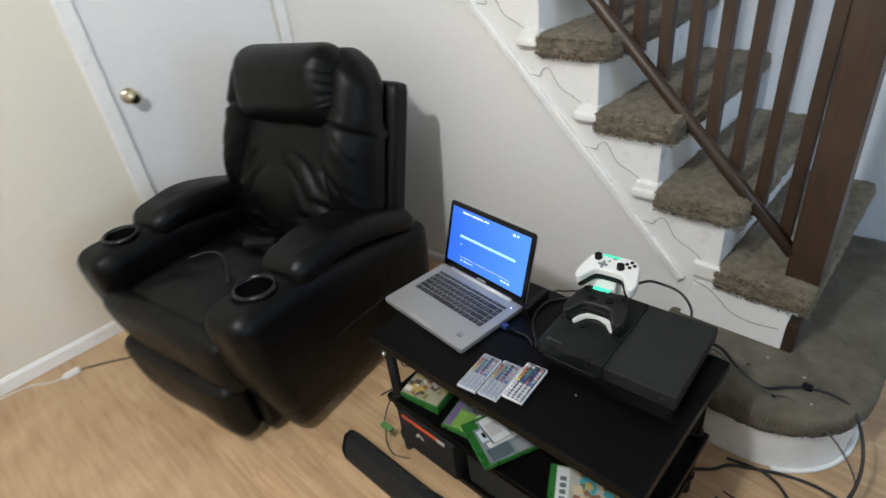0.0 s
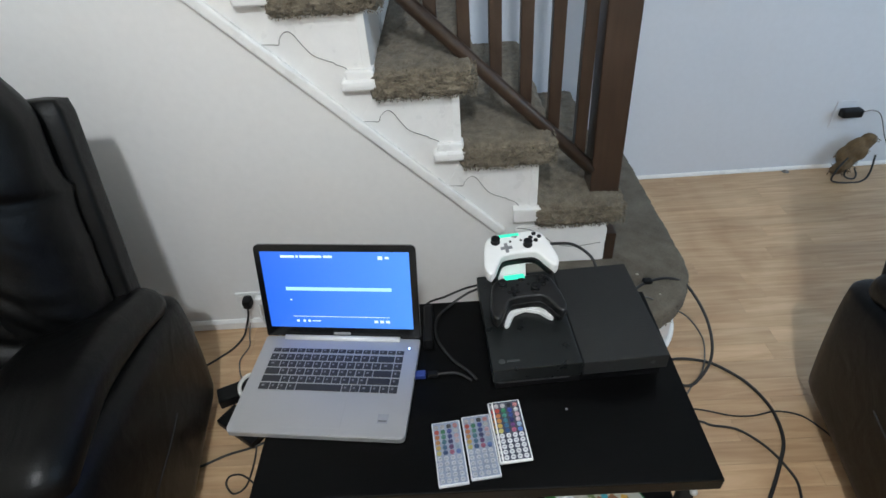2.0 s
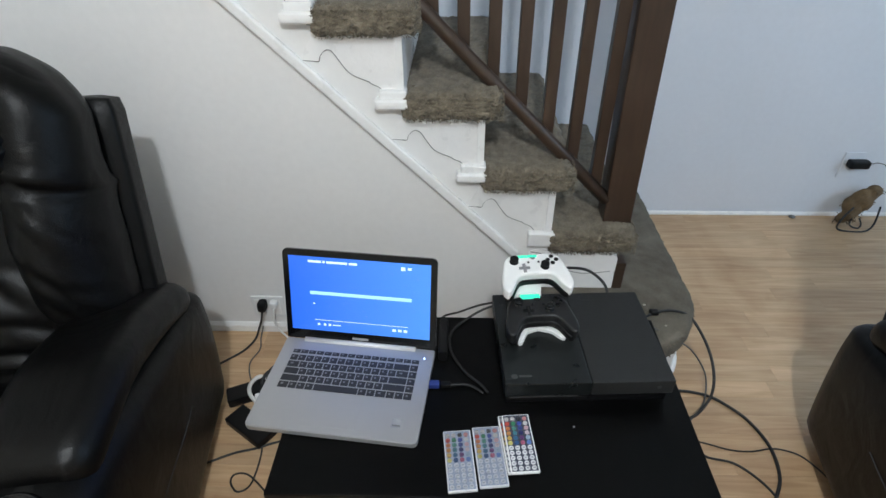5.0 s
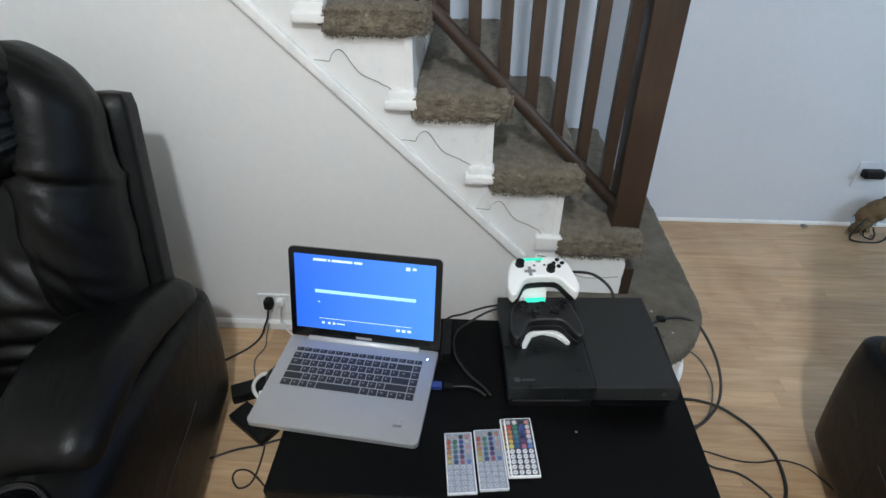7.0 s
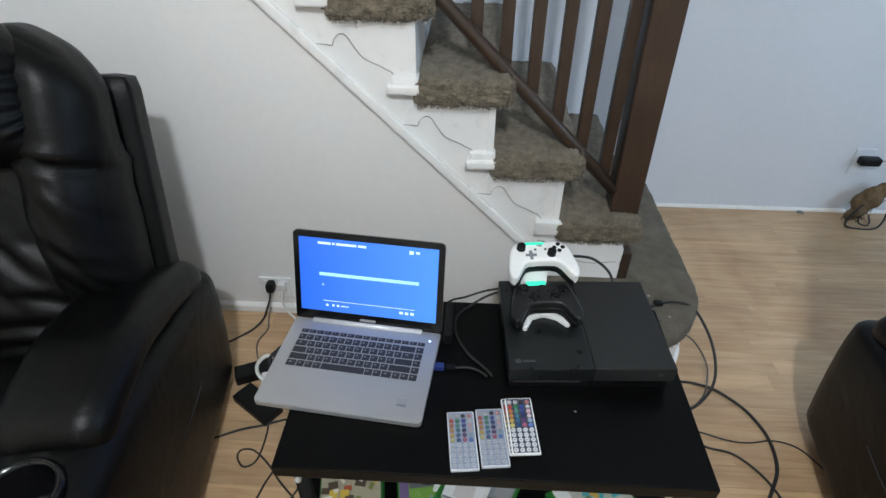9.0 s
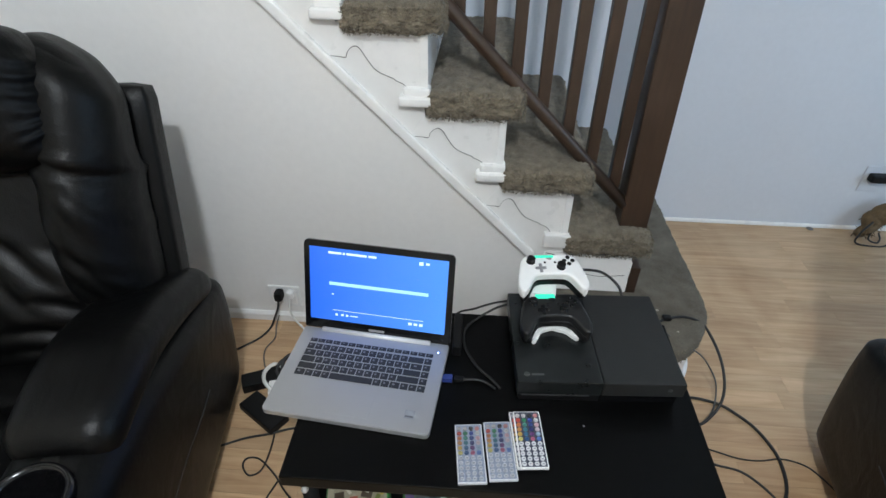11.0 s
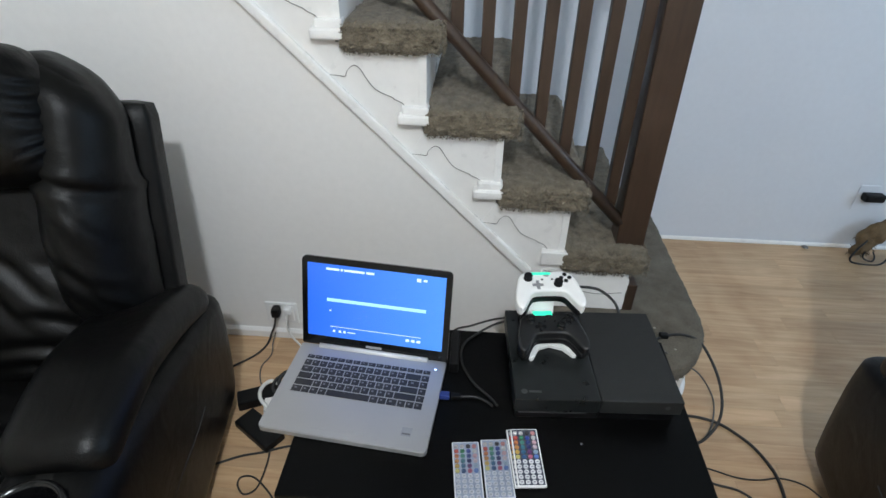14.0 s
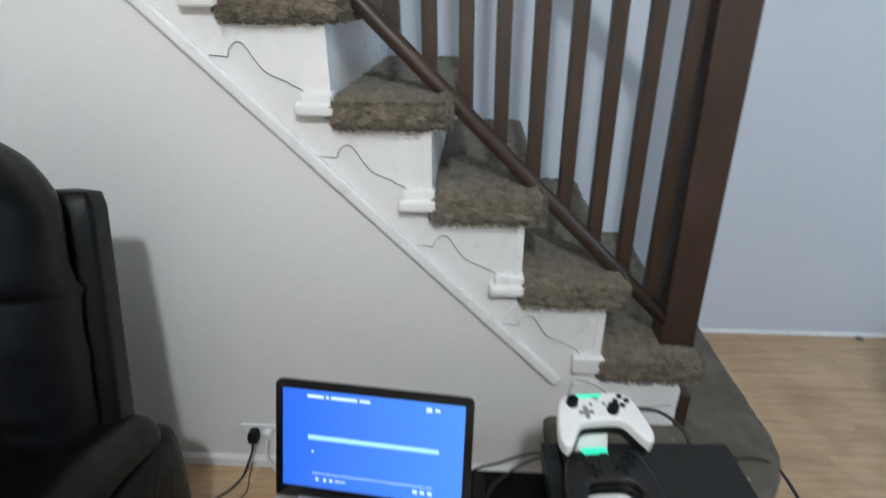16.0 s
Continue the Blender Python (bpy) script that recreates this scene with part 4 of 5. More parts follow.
def controller(m, mat, stick_mat, pad_mat, label):
    """Face towards its own +z, top edge towards +y."""
    c = thing("game_controller", label, "game controller", m, "controllers on the charging stand")
    half = [(0.0, 0.047), (0.028, 0.049), (0.050, 0.045), (0.063, 0.032), (0.0705, 0.008), (0.0765, -0.022), (0.0765, -0.042), (0.070, -0.054), (0.060, -0.052),
            (0.050, -0.036), (0.041, -0.020), (0.030, -0.011), (0.0, -0.009)]
    right = [(p.x, p.y) for p in spline([(a, b, 0) for a, b in half], 4)]
    ring = right[1:-1] + [(-a, b) for a, b in right[:0:-1]]

    def shell(name, shrink, low, high, drop, where, parent, note=""):
        bm = prism([(a * shrink, (b - 0.002) * shrink + 0.002 - drop) for a, b in ring], high - low, "z", low)
        bmesh.ops.triangulate(bm, faces=bm.faces)
        ob = part(name, bm, where, parent, note, smooth=True)
        melt = ob.modifiers.new("melt", "REMESH")
        melt.mode, melt.voxel_size, melt.use_smooth_shade = "VOXEL", 0.0024, True
        relax = ob.modifiers.new("relax", "SMOOTH")
        relax.factor, relax.iterations = 0.5, 14
        return ob
    body = shell("body", 0.965, -0.012, 0.0165, 0.0, mat, c)
    shell("back_shell", 0.91, -0.021, -0.002, 0.003, BLACK_PLASTIC, body, "black underside shell")
    for x, y in ((-0.041, 0.026), (0.022, 0.0085)):
        stick = part("thumbstick", lathe([(0.0125, 0.012), (0.011, 0.016), (0.006, 0.018), (0.006, 0.023), (0.0088, 0.024), (0.0092, 0.027), (0.0075, 0.0275), (0.003, 0.0262)], (x, y, 0), 22), stick_mat, body, smooth=True)
    cross = bmesh.new()
    add_box(cross, (-0.034, 0.0035, 0.011), (-0.010, 0.0105, 0.0180), 0.001)
    add_box(cross, (-0.0255, -0.005, 0.011), (-0.0185, 0.019, 0.0182), 0.001)
    part("direction_pad", cross, pad_mat, body)
    for x, y in ((0.041, 0.035), (0.041, 0.017), (0.032, 0.026), (0.050, 0.026)):
        part("face_button", lathe([(0.0048, 0.010), (0.0048, 0.0178), (0.0034, 0.0190)], (x, y, 0), 14), stick_mat, body, smooth=True)
    part("guide_button", lathe([(0.0065, 0.011), (0.0065, 0.0174), (0.005, 0.0178)], (0, 0.036, 0), 18), CHROME if mat is WHITE_PLASTIC else GLOSS_BLACK, body, smooth=True)
    for x in (-0.011, 0.011):
        part("menu_button", lathe([(0.0026, 0.011), (0.0026, 0.0174)], (x, 0.022, 0), 10), stick_mat, body)
    for s in (-1, 1):
        part("bumper", box((min(s * 0.014, s * 0.048), 0.034, -0.006), (max(s * 0.014, s * 0.048), 0.0455, 0.007), 0.004), GLOSS_BLACK if mat is not WHITE_PLASTIC else mat, body, m=pose(0, 0, 0, 0, 0, -s * 8))
    return c


controller(pose(-0.293, 1.192, 0.641, 11, 0, 7), WHITE_PLASTIC, BLACK_PLASTIC, GREY_PLASTIC, "white game controller leaning on the charging stand")
controller(pose(-0.285, 1.126, 0.580, 9, 0, 6), CONTROLLER_BLACK, GLOSS_BLACK, GLOSS_BLACK, "black game controller in front on the charging stand")
charger = thing("charging_stand", "white and black controller charging stand with green lights", "charging stand", pose(-0.292, 1.17, CZ1, 0, 0, 6))
part("base_plate", box((-0.05, -0.030, 0.0), (0.035, 0.062, 0.010), 0.004), BLACK_PLASTIC, charger)
GREEN = glowing("green_led", (0.06, 0.86, 0.52), 1.25)
for y, z, tall in ((0.055, 0.106, 0.100), (0.000, 0.052, 0.048)):
    cradle = part("cradle", box((-0.024, -0.008, -tall), (0.024, 0.012, 0.004), 0.003), WHITE_PLASTIC, charger, m=pose(-0.010, y, z))
    part("light_bar", box((-0.021, -0.002 if tall > 0.06 else -0.010, 0.0105 if tall > 0.06 else 0.0030), (0.021, 0.004, 0.0180 if tall > 0.06 else 0.0080), 0.0022), GREEN, cradle, "glowing green light bar")
part("cradle", prism([(0.008, 0.040), (0.034, 0.040), (0.034, 0.098), (0.026, 0.098)], 0.056, "x", -0.038, 0.003), WHITE_PLASTIC, charger, "white sloping cradle block")
arch = [(-0.048, -0.088), (-0.040, -0.064), (-0.022, -0.044), (0.002, -0.038), (0.026, -0.043), (0.044, -0.060), (0.054, -0.082), (0.046, -0.082), (0.028, -0.060), (0.002, -0.050), (-0.022, -0.058), (-0.040, -0.089)]
part("arch", prism(arch, 0.012, "z", 0.0, 0.002), WHITE_PLASTIC, charger, "white arched foot")


# ---- under and round the stand ----
# soundbar on the floor
bar_thing = thing("soundbar", "long black soundbar on the floor before the stand", "soundbar")
cut = [(0.652, 0.0), (0.715, 0.0), (0.722, 0.06), (0.700, 0.098), (0.672, 0.098), (0.650, 0.05)]
part("body", prism(cut, 0.86, "x", -0.872, 0.004), FABRIC, bar_thing, "black cloth grille")
part("end_cap", prism(cut, 0.014, "x", -0.886, 0.003), BLACK_PLASTIC, bar_thing)
part("end_cap", prism(cut, 0.014, "x", -0.012, 0.003), BLACK_PLASTIC, bar_thing)
part("indicator", lathe([(0.003, 0), (0.003, 0.002)], (-0.55, 0.649, 0.055), 10, "y"), GREEN, bar_thing, "small green light")


def printed(name, parent, x0, y0, x1, y1, z, tone, turn=0.0):
    """One flat patch of print on a cover, turned about its centre."""
    cx, cy = (x0 + x1) / 2, (y0 + y1) / 2
    return part(name, bar(x0 - cx, y0 - cy, x1 - cx, y1 - cy), paint(tone, 0.3), parent, m=pose(cx, cy, z, 0, 0, turn))


def game_case(m, ground, label, tall=0.014):
    """A green plastic case lying flat, its spine along -y, with a sleeve of one ground colour."""
    g = thing("game_case", label, "game case", m, "game cases on the shelf")
    w, l = 0.170, 0.135
    body = part("case", box((-w / 2, -l / 2, 0), (w / 2, l / 2, tall), 0.003), CASE_GREEN, g)
    part("edge_line", box((-w / 2 + 0.004, -l / 2 - 0.0004, tall * 0.45), (w / 2 - 0.004, -l / 2 + 0.0004, tall * 0.55)), paint((0.012, 0.07, 0.012)), body)
    part("sleeve", box((-w / 2 + 0.004, -l / 2 + 0.006, tall - 0.0002), (w / 2 - 0.004, l / 2 - 0.003, tall + 0.0006)), paint(ground, 0.22), body, "glossy printed sleeve")
    return g, body, tall + 0.0009


def scatter(body, z, tones, count, seed, lo, hi, size):
    r = random.Random(seed)
    for i in range(count):
        x, y = r.uniform(lo[0], hi[0]), r.uniform(lo[1], hi[1])
        printed("print", body, x, y, x + r.uniform(*size), y + r.uniform(*size), z + 0.00004 * i, r.choice(tones), r.uniform(-40, 40))


SHELF = 0.235
g, body, z = game_case(pose(-0.684, 0.908, SHELF, 0, 0, 97), (0.20, 0.18, 0.12), "green game case at the foot of a stack", 0.014)
g, body, z = game_case(pose(-0.686, 0.906, SHELF + 0.0145, 0, 0, 99), (0.33, 0.30, 0.22), "green game case with a crowded cream and yellow cover", 0.014)
scatter(body, z, [(0.55, 0.50, 0.40), (0.50, 0.36, 0.05), (0.07, 0.05, 0.035), (0.62, 0.60, 0.55), (0.14, 0.17, 0.04), (0.30, 0.07, 0.04)], 46, 3, (-0.078, -0.060), (0.064, 0.050), (0.006, 0.024))
g, body, z = game_case(pose(-0.500, 0.888, SHELF, 0, 0, 10), (0.16, 0.30, 0.06), "game case with a leaf-green cover and purple sides", 0.012)
printed("print", body, -0.080, -0.060, -0.060, 0.062, z, (0.13, 0.09, 0.20))
printed("print", body, 0.058, -0.060, 0.080, 0.062, z, (0.16, 0.11, 0.25))
printed("print", body, -0.058, 0.004, 0.056, 0.060, z + 0.0001, (0.10, 0.11, 0.11))
scatter(body, z + 0.0002, [(0.60, 0.62, 0.60), (0.015, 0.016, 0.018), (0.20, 0.22, 0.20), (0.45, 0.50, 0.42)], 18, 5, (-0.050, -0.035), (0.040, 0.045), (0.006, 0.022))
# an open case whose two halves lie at an angle
g = thing("open_game_case", "open green game case with pale papers inside it", "game case", pose(-0.412, 0.878, SHELF + 0.0135, 0, 0, -26), "game cases on the shelf")
tray = part("tray", box((-0.076, -0.087, 0), (0.076, 0.087, 0.007), 0.002), CASE_GREEN, g)
for x0, x1 in ((-0.076, -0.070), (0.070, 0.076)):
    part("rim", box((x0, -0.087, 0.0068), (x1, 0.087, 0.012), 0.0015), CASE_GREEN, tray)
for y0, y1 in ((-0.087, -0.081), (0.081, 0.087)):
    part("rim", box((-0.0695, y0, 0.0068), (0.0695, y1, 0.012), 0.0015), CASE_GREEN, tray)
part("paper", box((-0.046, -0.066, 0.0072), (0.069, 0.080, 0.0085)), paint((0.17, 0.19, 0.21), 0.3), tray, "grey printed sheet")
for x0, y0, x1, y1, tone in ((-0.040, -0.060, 0.000, 0.010, (0.50, 0.56, 0.62)), (0.004, -0.050, 0.022, 0.070, (0.60, 0.60, 0.58)), (0.026, -0.058, 0.064, 0.004, (0.07, 0.09, 0.11)), (0.030, 0.012, 0.066, 0.074, (0.24, 0.24, 0.26)), (-0.028, -0.050, -0.010, -0.030, (0.16, 0.17, 0.18))):
    printed("print", tray, x0, y0, x1, y1, 0.0090, tone, 4)
leaf = tagged(part("booklet", box((-0.030, -0.042, 0), (0.030, 0.042, 0.003), 0.001), paint((0.62, 0.63, 0.64), 0.3), None, m=pose(-0.440, 0.876, SHELF + 0.026, 0, 0, 72)), "small white booklet lying on an open game case", "booklet")
printed("print", leaf, -0.020, -0.022, 0.016, 0.020, 0.0032, (0.48, 0.46, 0.46))
printed("print", leaf, -0.030, -0.041, -0.024, 0.041, 0.0032, (0.14, 0.16, 0.18))
g, body, z = game_case(pose(-0.160, 0.868, SHELF, 0, 0, 28), (0.42, 0.41, 0.36), "green game case with a white title band and a cartoon-coloured cover", 0.014)
part("spine", box((-0.086, -0.066, 0.0135), (-0.070, 0.066, 0.0152)), CASE_GREEN, body)
printed("print", body, -0.068, -0.060, -0.038, 0.060, z, (0.60, 0.62, 0.62))
for i in range(5):
    printed("title_bar", body, -0.060, -0.048 + 0.018 * i, -0.045, -0.036 + 0.018 * i, z + 0.0001, (0.10, 0.12, 0.14))
scatter(body, z, [(0.05, 0.30, 0.36), (0.50, 0.30, 0.06), (0.22, 0.10, 0.05), (0.55, 0.45, 0.30), (0.10, 0.14, 0.05)], 26, 9, (-0.034, -0.050), (0.060, 0.045), (0.010, 0.026))
bin_thing = thing("storage_bin", "black fabric storage bin with a red-orange strip under the shelf", "storage bin")
part("body", box((-0.735, 0.785, 0.068), (-0.515, 1.18, 0.2105), 0.006), FABRIC, bin_thing)
part("strip", box((-0.715, 0.7835, 0.196), (-0.575, 0.7858, 0.207)), paint((0.62, 0.085, 0.03)), bin_thing, "red-orange printed strip")
part("strip", box((-0.574, 0.7835, 0.193), (-0.545, 0.7858, 0.206)), paint((0.50, 0.46, 0.44)), bin_thing, "pale end of the printed strip")
part("emblem", prism([(-0.668, 0.150), (-0.650, 0.168), (-0.632, 0.152), (-0.640, 0.147), (-0.650, 0.157), (-0.660, 0.145)], 0.0015, "y", 0.784), paint((0.45, 0.45, 0.46)), bin_thing, "plain pale emblem")
bin_two = thing("storage_bin", "black fabric storage bin pushed under the shelf", "storage bin")
part("body", box((-0.49, 0.81, 0.068), (-0.05, 1.18, 0.205), 0.008), FABRIC, bin_two)


# ---- cables ----
def cable(points, radius, mat, label, name="cable", steps=9):
    ob = part(name, tube(points, radius, 7, steps), mat, None, smooth=True)
    return tagged(ob, label, "cable")


F = 0.0035
cable([(-0.060, 1.236, 0.505), (-0.030, 1.262, 0.480), (0.010, 1.330, 0.370), (0.050, 1.425, 0.262), (0.095, 1.490, 0.236), (0.140, 1.520, 0.234), (0.196, 1.533, 0.232), (0.246, 1.518, 0.222), (0.283, 1.475, 0.180), (0.303, 1.425, 0.135), (0.304, 1.375, 0.090), (0.286, 1.340, 0.050), (0.236, 1.308, 0.014), (0.190, 1.330, 0.006), (0.150, 1.362, 0.006), (0.098, 1.375, 0.006), (0.02, 1.36, 0.006)], 0.0044, RUBBER, "thick black cable looping over the carpeted step to the floor")
tagged(part("cable_clip", box((0.124, 1.510, 0.230), (0.150, 1.530, 0.243), 0.004), BLACK_PLASTIC, None), "small black clip on a thick cable", "cable clip")
cable([(-0.060, 1.232, 0.495), (-0.030, 1.255, 0.470), (0.020, 1.330, 0.360), (0.070, 1.420, 0.258), (0.114, 1.452, 0.238), (0.174, 1.443, 0.205), (0.236, 1.440, 0.165), (0.292, 1.436, 0.090), (0.310, 1.418, 0.040), (0.290, 1.362, 0.006), (0.235, 1.305, 0.005), (0.190, 1.250, 0.004), (0.15, 1.18, 0.004), (0.08, 1.12, 0.004)], 0.0024, GREY_CABLE, "thin grey cable drooping over the carpeted step")
cable([(-0.08, 1.24, 0.006), (-0.001, 1.296, 0.006), (0.033, 1.340, 0.006), (0.082, 1.366, 0.006), (0.159, 1.398, 0.006), (0.238, 1.412, 0.006), (0.314, 1.395, 0.006), (0.360, 1.360, 0.006), (0.402, 1.305, 0.006), (0.426, 1.221, 0.006), (0.414, 1.133, 0.006), (0.375, 1.067, 0.006), (0.30, 0.97, 0.006), (0.20, 0.86, 0.006), (0.14, 0.72, 0.006)], 0.0046, RUBBER, "thick black cable curling over the floor")
cable([(0.05, 1.25, 0.004), (0.216, 1.236, 0.004), (0.309, 1.209, 0.004), (0.370, 1.205, 0.004), (0.436, 1.215, 0.004), (0.494, 1.198, 0.004), (0.526, 1.157, 0.004), (0.561, 1.094, 0.004), (0.64, 1.04, 0.004)], 0.0024, RUBBER, "thin black cable running under the recliner")
cable([(0.04, 1.22, 0.004), (0.205, 1.199, 0.004), (0.246, 1.182, 0.004), (0.309, 1.165, 0.004), (0.358, 1.114, 0.004), (0.384, 1.053, 0.004), (0.387, 0.995, 0.004), (0.34, 0.90, 0.004), (0.25, 0.80, 0.004)], 0.0034, RUBBER, "black cable on the floor beside the stand")
cable([(-0.238, 1.196, 0.622), (-0.222, 1.250, 0.610), (-0.200, 1.285, 0.588), (-0.155, 1.290, 0.578), (-0.118, 1.272, 0.556), (-0.105, 1.243, 0.530)], 0.0034, RUBBER, "black cable behind the controllers")
cable([(-0.375, 1.242, 0.505), (-0.40, 1.238, 0.495), (-0.435, 1.222, 0.481), (-0.468, 1.182, 0.479), (-0.470, 1.125, 0.479), (-0.442, 1.068, 0.479), (-0.408, 1.032, 0.479), (-0.392, 1.010, 0.479)], 0.0028, RUBBER, "thin black cable curving over the stand's top")
cable([(-0.375, 1.243, 0.515), (-0.405, 1.250, 0.50), (-0.45, 1.243, 0.485), (-0.50, 1.25, 0.45), (-0.54, 1.29, 0.30), (-0.56, 1.33, 0.10), (-0.60, 1.36, F)], 0.0026, RUBBER, "black cable falling behind the stand")
plug = thing("video_plug", "blue video plug on a black lead beside the laptop", "plug")
part("shell", box((-0.514, 1.019, TABLE_Z + 0.001), (-0.492, 1.033, TABLE_Z + 0.013), 0.002), BLUE_PLASTIC, plug)
part("boot", box((-0.488, 1.020, TABLE_Z + 0.002), (-0.468, 1.032, TABLE_Z + 0.011), 0.002), BLACK_PLASTIC, plug)
part("lead", tube([(-0.470, 1.026, TABLE_Z + 0.006), (-0.44, 1.028, TABLE_Z + 0.006), (-0.420, 1.022, TABLE_Z + 0.005), (-0.402, 1.008, TABLE_Z + 0.005)], 0.0026, 7), RUBBER, plug, smooth=True)
dongle = thing("power_adapter", "slim black adapter standing behind the laptop", "power adapter")
part("body", box((-0.497, 1.095, TABLE_Z), (-0.477, 1.20, TABLE_Z + 0.03), 0.004), BLACK_PLASTIC, dongle)

# between the recliner and the stand
brick = thing("power_adapter", "black laptop power adapter on the floor", "power adapter", pose(-1.105, 1.368, 0, 0, 0, 24))
part("body", box((-0.062, -0.028, 0), (0.062, 0.028, 0.034), 0.006), BLACK_PLASTIC, brick)
brick_two = thing("power_adapter", "flat black power adapter on the floor by the stand", "power adapter", pose(-1.06, 1.248, 0, 0, 0, -34))
part("body", box((-0.075, -0.034, 0), (0.075, 0.034, 0.028), 0.005), BLACK_PLASTIC, brick_two)
strip = thing("power_strip", "white power strip on the floor crowded with plugs", "power strip", pose(-0.975, 1.352, 0, 0, 0, 14))
part("body", box((-0.10, -0.026, 0), (0.13, 0.026, 0.032), 0.005), WHITE_PLASTIC, strip)
for x in (-0.035, 0.02, 0.075):
    part("plug", box((x - 0.02, -0.02, 0.031), (x + 0.02, 0.022, 0.062), 0.006), BLACK_PLASTIC, strip)
cable([(-1.035, 1.305, 0.035), (-1.058, 1.312, 0.045), (-1.078, 1.328, 0.062), (-1.077, 1.346, 0.082), (-1.055, 1.368, 0.092), (-1.03, 1.375, 0.075)], 0.006, WHITE_CABLE, "thick white lead bent over the power strip")
cable([(-1.00, 1.35, 0.05), (-1.03, 1.37, 0.085), (-1.015, 1.40, 0.10), (-0.97, 1.41, 0.09), (-0.94, 1.38, 0.075)], 0.0065, RUBBER, "black lead tangled on the power strip")
cable([(-1.02, 1.34, 0.05), (-1.045, 1.355, 0.08), (-1.03, 1.385, 0.095), (-0.99, 1.40, 0.085), (-0.95, 1.36, 0.07)], 0.0055, RUBBER, "black lead bundled with others on the power strip")
cable([(-1.123, 1.615, 0.06), (-1.135, 1.600, 0.02), (-1.130, 1.560, 0.004), (-1.145, 1.500, 0.004), (-1.120, 1.430, 0.004), (-1.08, 1.39, 0.006)], 0.0022, GREY_CABLE, "thin pale lead trailing from the outlet")
cable([(-1.03, 1.215, 0.014), (-1.011, 1.188, 0.004), (-1.004, 1.128, 0.004), (-1.009, 1.070, 0.004), (-1.037, 1.052, 0.004), (-1.063, 1.077, 0.004), (-1.060, 1.101, 0.004), (-1.023, 1.100, 0.006), (-0.970, 1.061, 0.004), (-0.926, 1.015, 0.004), (-0.876, 0.972, 0.004)], 0.0026, RUBBER, "thin black cable with a loop on the floor")
cable([(-1.16, 1.13, 0.004), (-1.141, 1.138, 0.004), (-1.085, 1.165, 0.004), (-1.025, 1.181, 0.006), (-0.971, 1.204, 0.004), (-0.90, 1.22, 0.004)], 0.0034, RUBBER, "black cable lying on the floor")
cable([(-0.952, 1.041, 0.007), (-0.965, 1.005, 0.004), (-0.973, 0.966, 0.004), (-0.99, 0.90, 0.004)], 0.0026, RUBBER, "black cable end on the floor")
cable([(-0.76, 0.83, 0.36), (-0.80, 0.85, 0.26), (-0.855, 0.87, 0.14), (-0.885, 0.85, 0.06), (-0.865, 0.81, 0.03), (-0.83, 0.79, 0.05), (-0.81, 0.77, 0.02), (-0.77, 0.76, F), (-0.72, 0.78, F)], 0.0022, RUBBER, "thin black cable hanging at the stand's leg")
cable([(-0.56, 0.70, 0.10), (-0.50, 0.72, 0.07), (-0.44, 0.72, 0.03), (-0.38, 0.71, F), (-0.30, 0.66, F)], 0.003, RUBBER, "black lead of the soundbar on the floor")
tag_thing = tagged(part("cable_tag", box((-0.858, 0.790, 0.040), (-0.812, 0.808, 0.054), 0.003), paint((0.07, 0.24, 0.06)), None), "small green tag on a thin cable", "cable tag")

# outlets
outlet = thing("wall_outlet", "white double outlet plate low on the wall", "wall outlet")
part("plate", box((-1.160, STAIR_Y - 0.007, 0.072), (-1.050, STAIR_Y, 0.160), 0.003), WHITE_PLASTIC, outlet)
for x in (-1.131, -1.079):
    part("socket", box((x - 0.016, STAIR_Y - 0.0085, 0.084), (x + 0.016, STAIR_Y - 0.0065, 0.148), 0.002), GLOSS_WHITE, outlet)
mains = thing("mains_plug", "black mains plug in the outlet with its lead", "mains plug")
part("plug", box((-1.130, STAIR_Y - 0.045, 0.120), (-1.102, STAIR_Y - 0.0087, 0.156), 0.009), BLACK_PLASTIC, mains)
part("lead", tube([(-1.116, STAIR_Y - 0.040, 0.124), (-1.123, STAIR_Y - 0.045, 0.09), (-1.14, STAIR_Y - 0.045, 0.05), (-1.155, STAIR_Y - 0.06, 0.015), (-1.179, STAIR_Y - 0.098, F), (-1.214, STAIR_Y - 0.137, F), (-1.265, STAIR_Y - 0.181, F), (-1.36, STAIR_Y - 0.25, F)], 0.0036, 7), RUBBER, mains, smooth=True)
mains_two = thing("mains_plug", "white mains plug in the outlet with a white lead", "mains plug")
part("plug", box((-1.090, STAIR_Y - 0.034, 0.126), (-1.066, STAIR_Y - 0.0087, 0.154), 0.008), WHITE_PLASTIC, mains_two)
part("lead", tube([(-1.078, STAIR_Y - 0.032, 0.128), (-1.080, STAIR_Y - 0.045, 0.09), (-1.068, STAIR_Y - 0.05, 0.05), (-1.03, STAIR_Y - 0.07, 0.02), (-0.97, STAIR_Y - 0.14, F), (-0.93, STAIR_Y - 0.25, 0.03)], 0.0034, 7), WHITE_CABLE, mains_two, smooth=True)
outlet_two = thing("wall_outlet", "white outlet plate on the far wall", "wall outlet")
# The plate shares the far wall's daylight-tinted colour.
part("plate", box((1.185, BACK_Y - 0.005, 0.200), (1.268, BACK_Y, 0.318), 0.002), WALL_DAYLIT, outlet_two)
charger_plug = thing("mains_plug", "black plug-in charger with a thin lead", "mains plug")
part("body", box((1.200, BACK_Y - 0.044, 0.256), (1.282, BACK_Y - 0.0052, 0.290), 0.008), BLACK_PLASTIC, charger_plug)
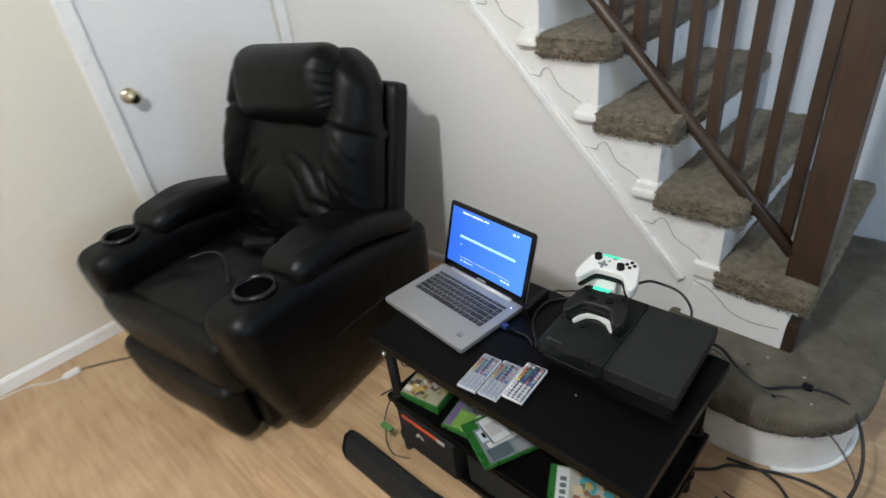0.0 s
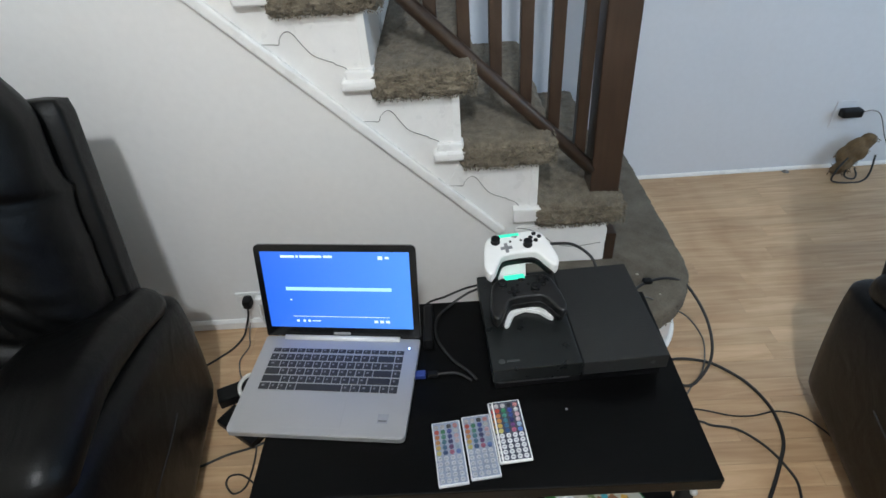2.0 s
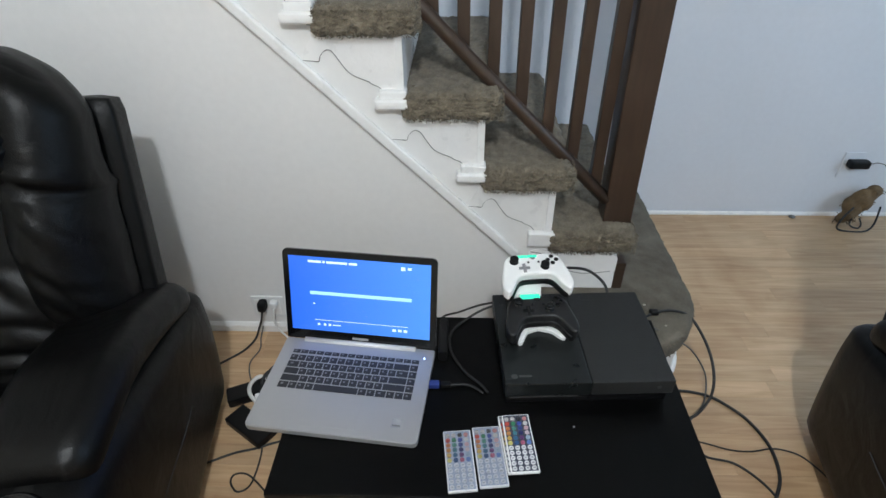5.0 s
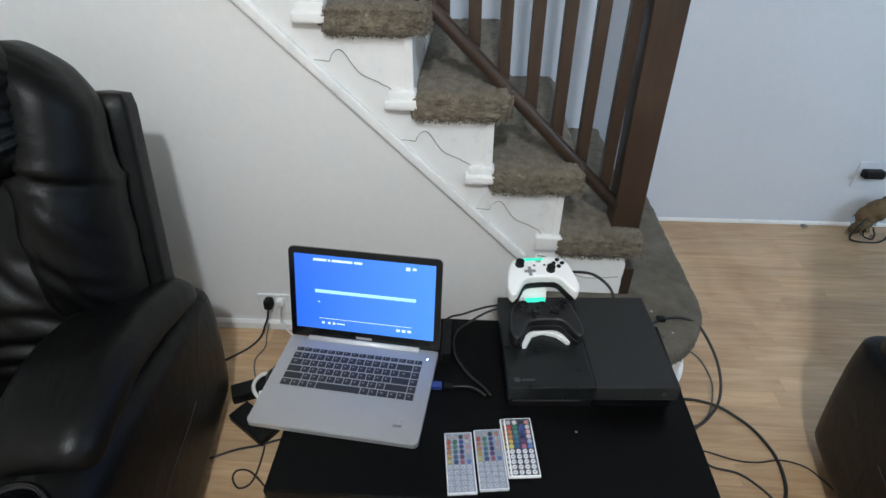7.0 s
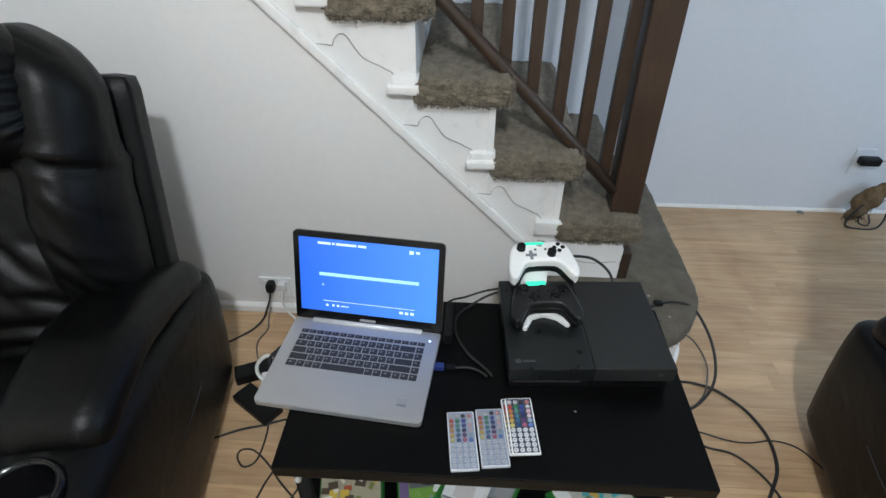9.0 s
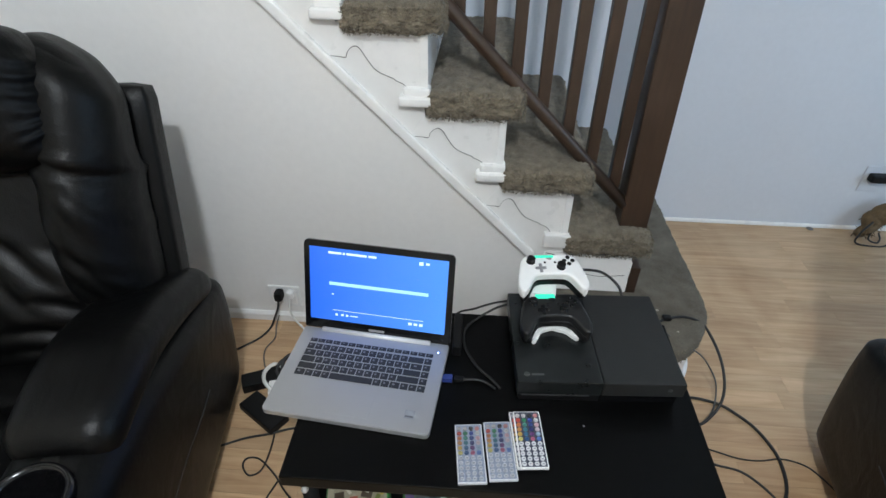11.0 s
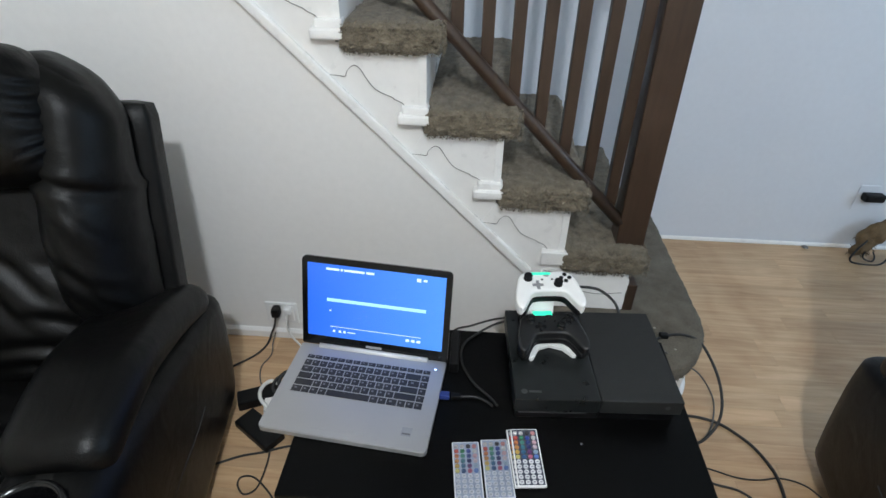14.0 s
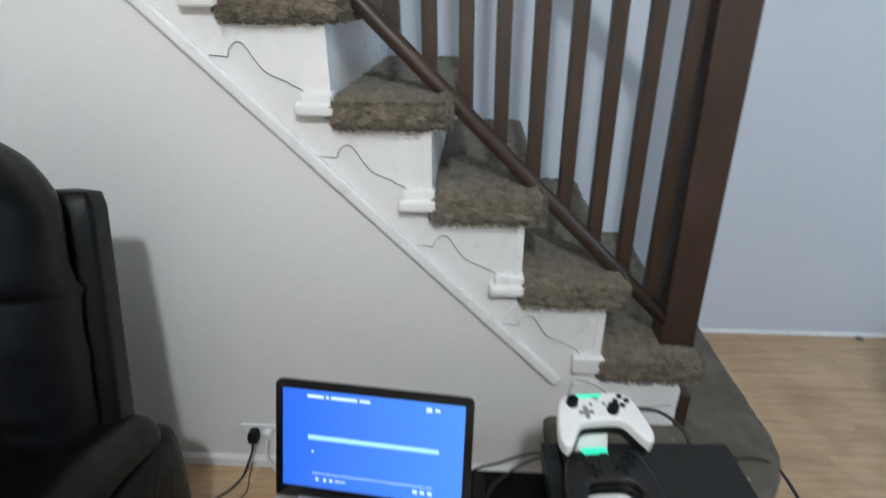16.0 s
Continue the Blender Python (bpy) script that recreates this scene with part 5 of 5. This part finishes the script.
part("lead", tube([(1.280, BACK_Y - 0.03, 0.275), (1.325, BACK_Y - 0.03, 0.280), (1.37, BACK_Y - 0.03, 0.25), (1.44, BACK_Y - 0.03, 0.13), (1.54, BACK_Y - 0.05, 0.01)], 0.002, 6), GREY_CABLE, charger_plug, smooth=True)
tagged(part("scrap", lathe([(0.010, 0), (0.016, 0.003), (0.009, 0.008), (0.003, 0.010)], (1.062, BACK_Y - 0.020, 0.0), 7), JOINT, None), "dark scrap of dirt at the foot of the wall", "scrap")

# brown fibre decoration leaning on the far wall
doll = thing("wicker_ornament", "brown raffia ornament on a bent wire leaning at the wall", "ornament")
knots = random.Random(8)
balls = []
for i in range(16):
    u = i / 15
    wide = 0.026 + 0.011 * u - 0.005 * math.sin(u * 9)
    centre_at = (1.262 + 0.052 * u + knots.uniform(-0.024, 0.024), 2.368 + 0.025 * u + knots.uniform(-0.012, 0.012), 0.030 + 0.128 * u + knots.uniform(-0.008, 0.008))
    balls.append((centre_at, (wide * knots.uniform(0.75, 1.2), wide * 0.85, wide * knots.uniform(0.75, 1.2))))
lump = blobs("raffia_body", balls, KRAFT, doll, "shaggy brown raffia bundle", 0.004)
for i in range(170):
    (cx, cy, cz), (ra, rb, rc) = balls[i % 16]
    way = Vector((knots.uniform(-1, 1), knots.uniform(-1, 0.2), knots.uniform(-0.6, 1))).normalized()
    at = Vector((cx + way.x * ra * 0.8, cy + way.y * rb * 0.8, cz + way.z * rc * 0.8))
    bend = Vector((knots.uniform(-0.01, 0.01), knots.uniform(-0.01, 0.01), knots.uniform(-0.014, 0.004)))
    part("strand", tube([at, at + way * 0.007 + bend * 0.4, at + way * 0.012 + bend], 0.0018, 4, 3), KRAFT, lump)
part("wire", tube([(1.345, 2.40, 0.012), (1.330, 2.36, 0.008), (1.300, 2.33, 0.006), (1.262, 2.335, 0.02), (1.268, 2.35, 0.06)], 0.0035, 7), RUBBER, doll, smooth=True)
part("wire", tube([(1.255, 2.35, 0.10), (1.215, 2.33, 0.06), (1.20, 2.32, 0.015), (1.24, 2.31, F), (1.32, 2.31, F), (1.36, 2.33, 0.03), (1.375, 2.36, 0.10)], 0.004, 7), RUBBER, doll, smooth=True)

# floor adapter at the cream wall
inline = thing("cable_connector", "white in-line connector on a black floor lead", "connector")
part("body", box((-2.125, 0.165, 0.0), (-2.095, 0.225, 0.02), 0.005), WHITE_PLASTIC, inline)
part("lead", tube([(-2.11, 0.225, 0.008), (-2.09, 0.268, F), (-2.03, 0.36, F), (-1.93, 0.48, F)], 0.003, 7), RUBBER, inline, smooth=True)
part("lead", tube([(-2.11, 0.165, 0.008), (-2.14, 0.11, F), (-2.19, 0.05, F), (-2.21, -0.10, F), (-2.19, -0.4, F)], 0.003, 7), WHITE_CABLE, inline, smooth=True)

# things left on the seat
seat_cable = cable([(-1.62, 0.66, 0.497), (-1.58, 0.72, 0.503), (-1.50, 0.73, 0.507), (-1.42, 0.70, 0.503), (-1.36, 0.67, 0.490)], 0.004, RUBBER, "black charging lead lying on the recliner seat")
handset = thing("remote_handset", "black handset lying on the recliner seat", "handset", pose(-1.47, 0.86, 0.497, 0, 0, 38))
part("body", box((-0.06, -0.02, 0), (0.06, 0.02, 0.018), 0.006), BLACK_PLASTIC, handset)

# debris on the bottom step
SCRAP = paint((0.34, 0.31, 0.26), 0.9)
for x, y, s in ((0.12, 1.56, 0.008), (0.02, 1.585, 0.006), (0.16, 1.47, 0.006)):
    ob = part("lint", lathe([(s * 0.4, 0), (s * 0.7, s * 0.3), (s * 0.3, s * 0.7)], (x, y, LANDING - 0.002), 5), SCRAP, None)
    tagged(ob, "tiny pale scrap on the stair carpet", "scrap")

tagged(part("crumb", lathe([(0.0016, 0), (0.0026, 0.001), (0.001, 0.002)], (-0.23, 0.934, TABLE_Z), 8), GREY_PLASTIC, None), "tiny pale crumb on the TV stand top", "crumb")

for x, y, s in ((0.078, 1.441, 0.007), (-0.014, 1.526, 0.006), (0.10, 1.50, 0.004)):
    tagged(part("lint", lathe([(s * 0.6, 0), (s, s * 0.4), (s * 0.5, s * 0.8)], (x, y, LANDING - 0.002), 6), RUBBER, None), "tiny dark scrap on the stair carpet", "scrap")

# ---- floor strips ----
STRIP, GAP = 0.0655, 0.0003
lengths = random.Random(11)
rest = bmesh.new()
shared = {}
count = 0
y = FRONT_Y
while y < BACK_Y - 0.002:
    top_y = min(y + STRIP, BACK_Y - 0.002)
    x = LEFT_X + 0.002 - lengths.uniform(0, 0.4)
    while x < RIGHT_X:
        piece = lengths.choice((0.45, 0.60, 0.75, 0.90))
        x0, x1 = max(LEFT_X + 0.002, x), min(RIGHT_X, x + piece)
        if x1 - x0 > 0.02:
            near = -2.24 < x0 < 1.5 and y > 0.35
            if near and count < 298:
                key = (round(x1 - x0, 4), round(top_y - y, 4))
                if key not in shared:
                    data = bpy.data.meshes.new("plank")
                    b = box((GAP / 2, GAP / 2, -0.006), (key[0] - GAP / 2, key[1] - GAP / 2, 0.0), 0.0003, 1)
                    b.to_mesh(data)
                    b.free()
                    data.materials.append(OAK)
                    shared[key] = data
                ob = new("plank", shared[key])
                ob.parent, ob.location = floor, (x0, y, 0)
                count += 1
            else:
                add_box(rest, (x0 + GAP / 2, y + GAP / 2, -0.006), (x1 - GAP / 2, top_y - GAP / 2, 0.0))
        x += piece
    y += STRIP
part("plank_rest", rest, OAK, floor)["kind"] = "stuff"
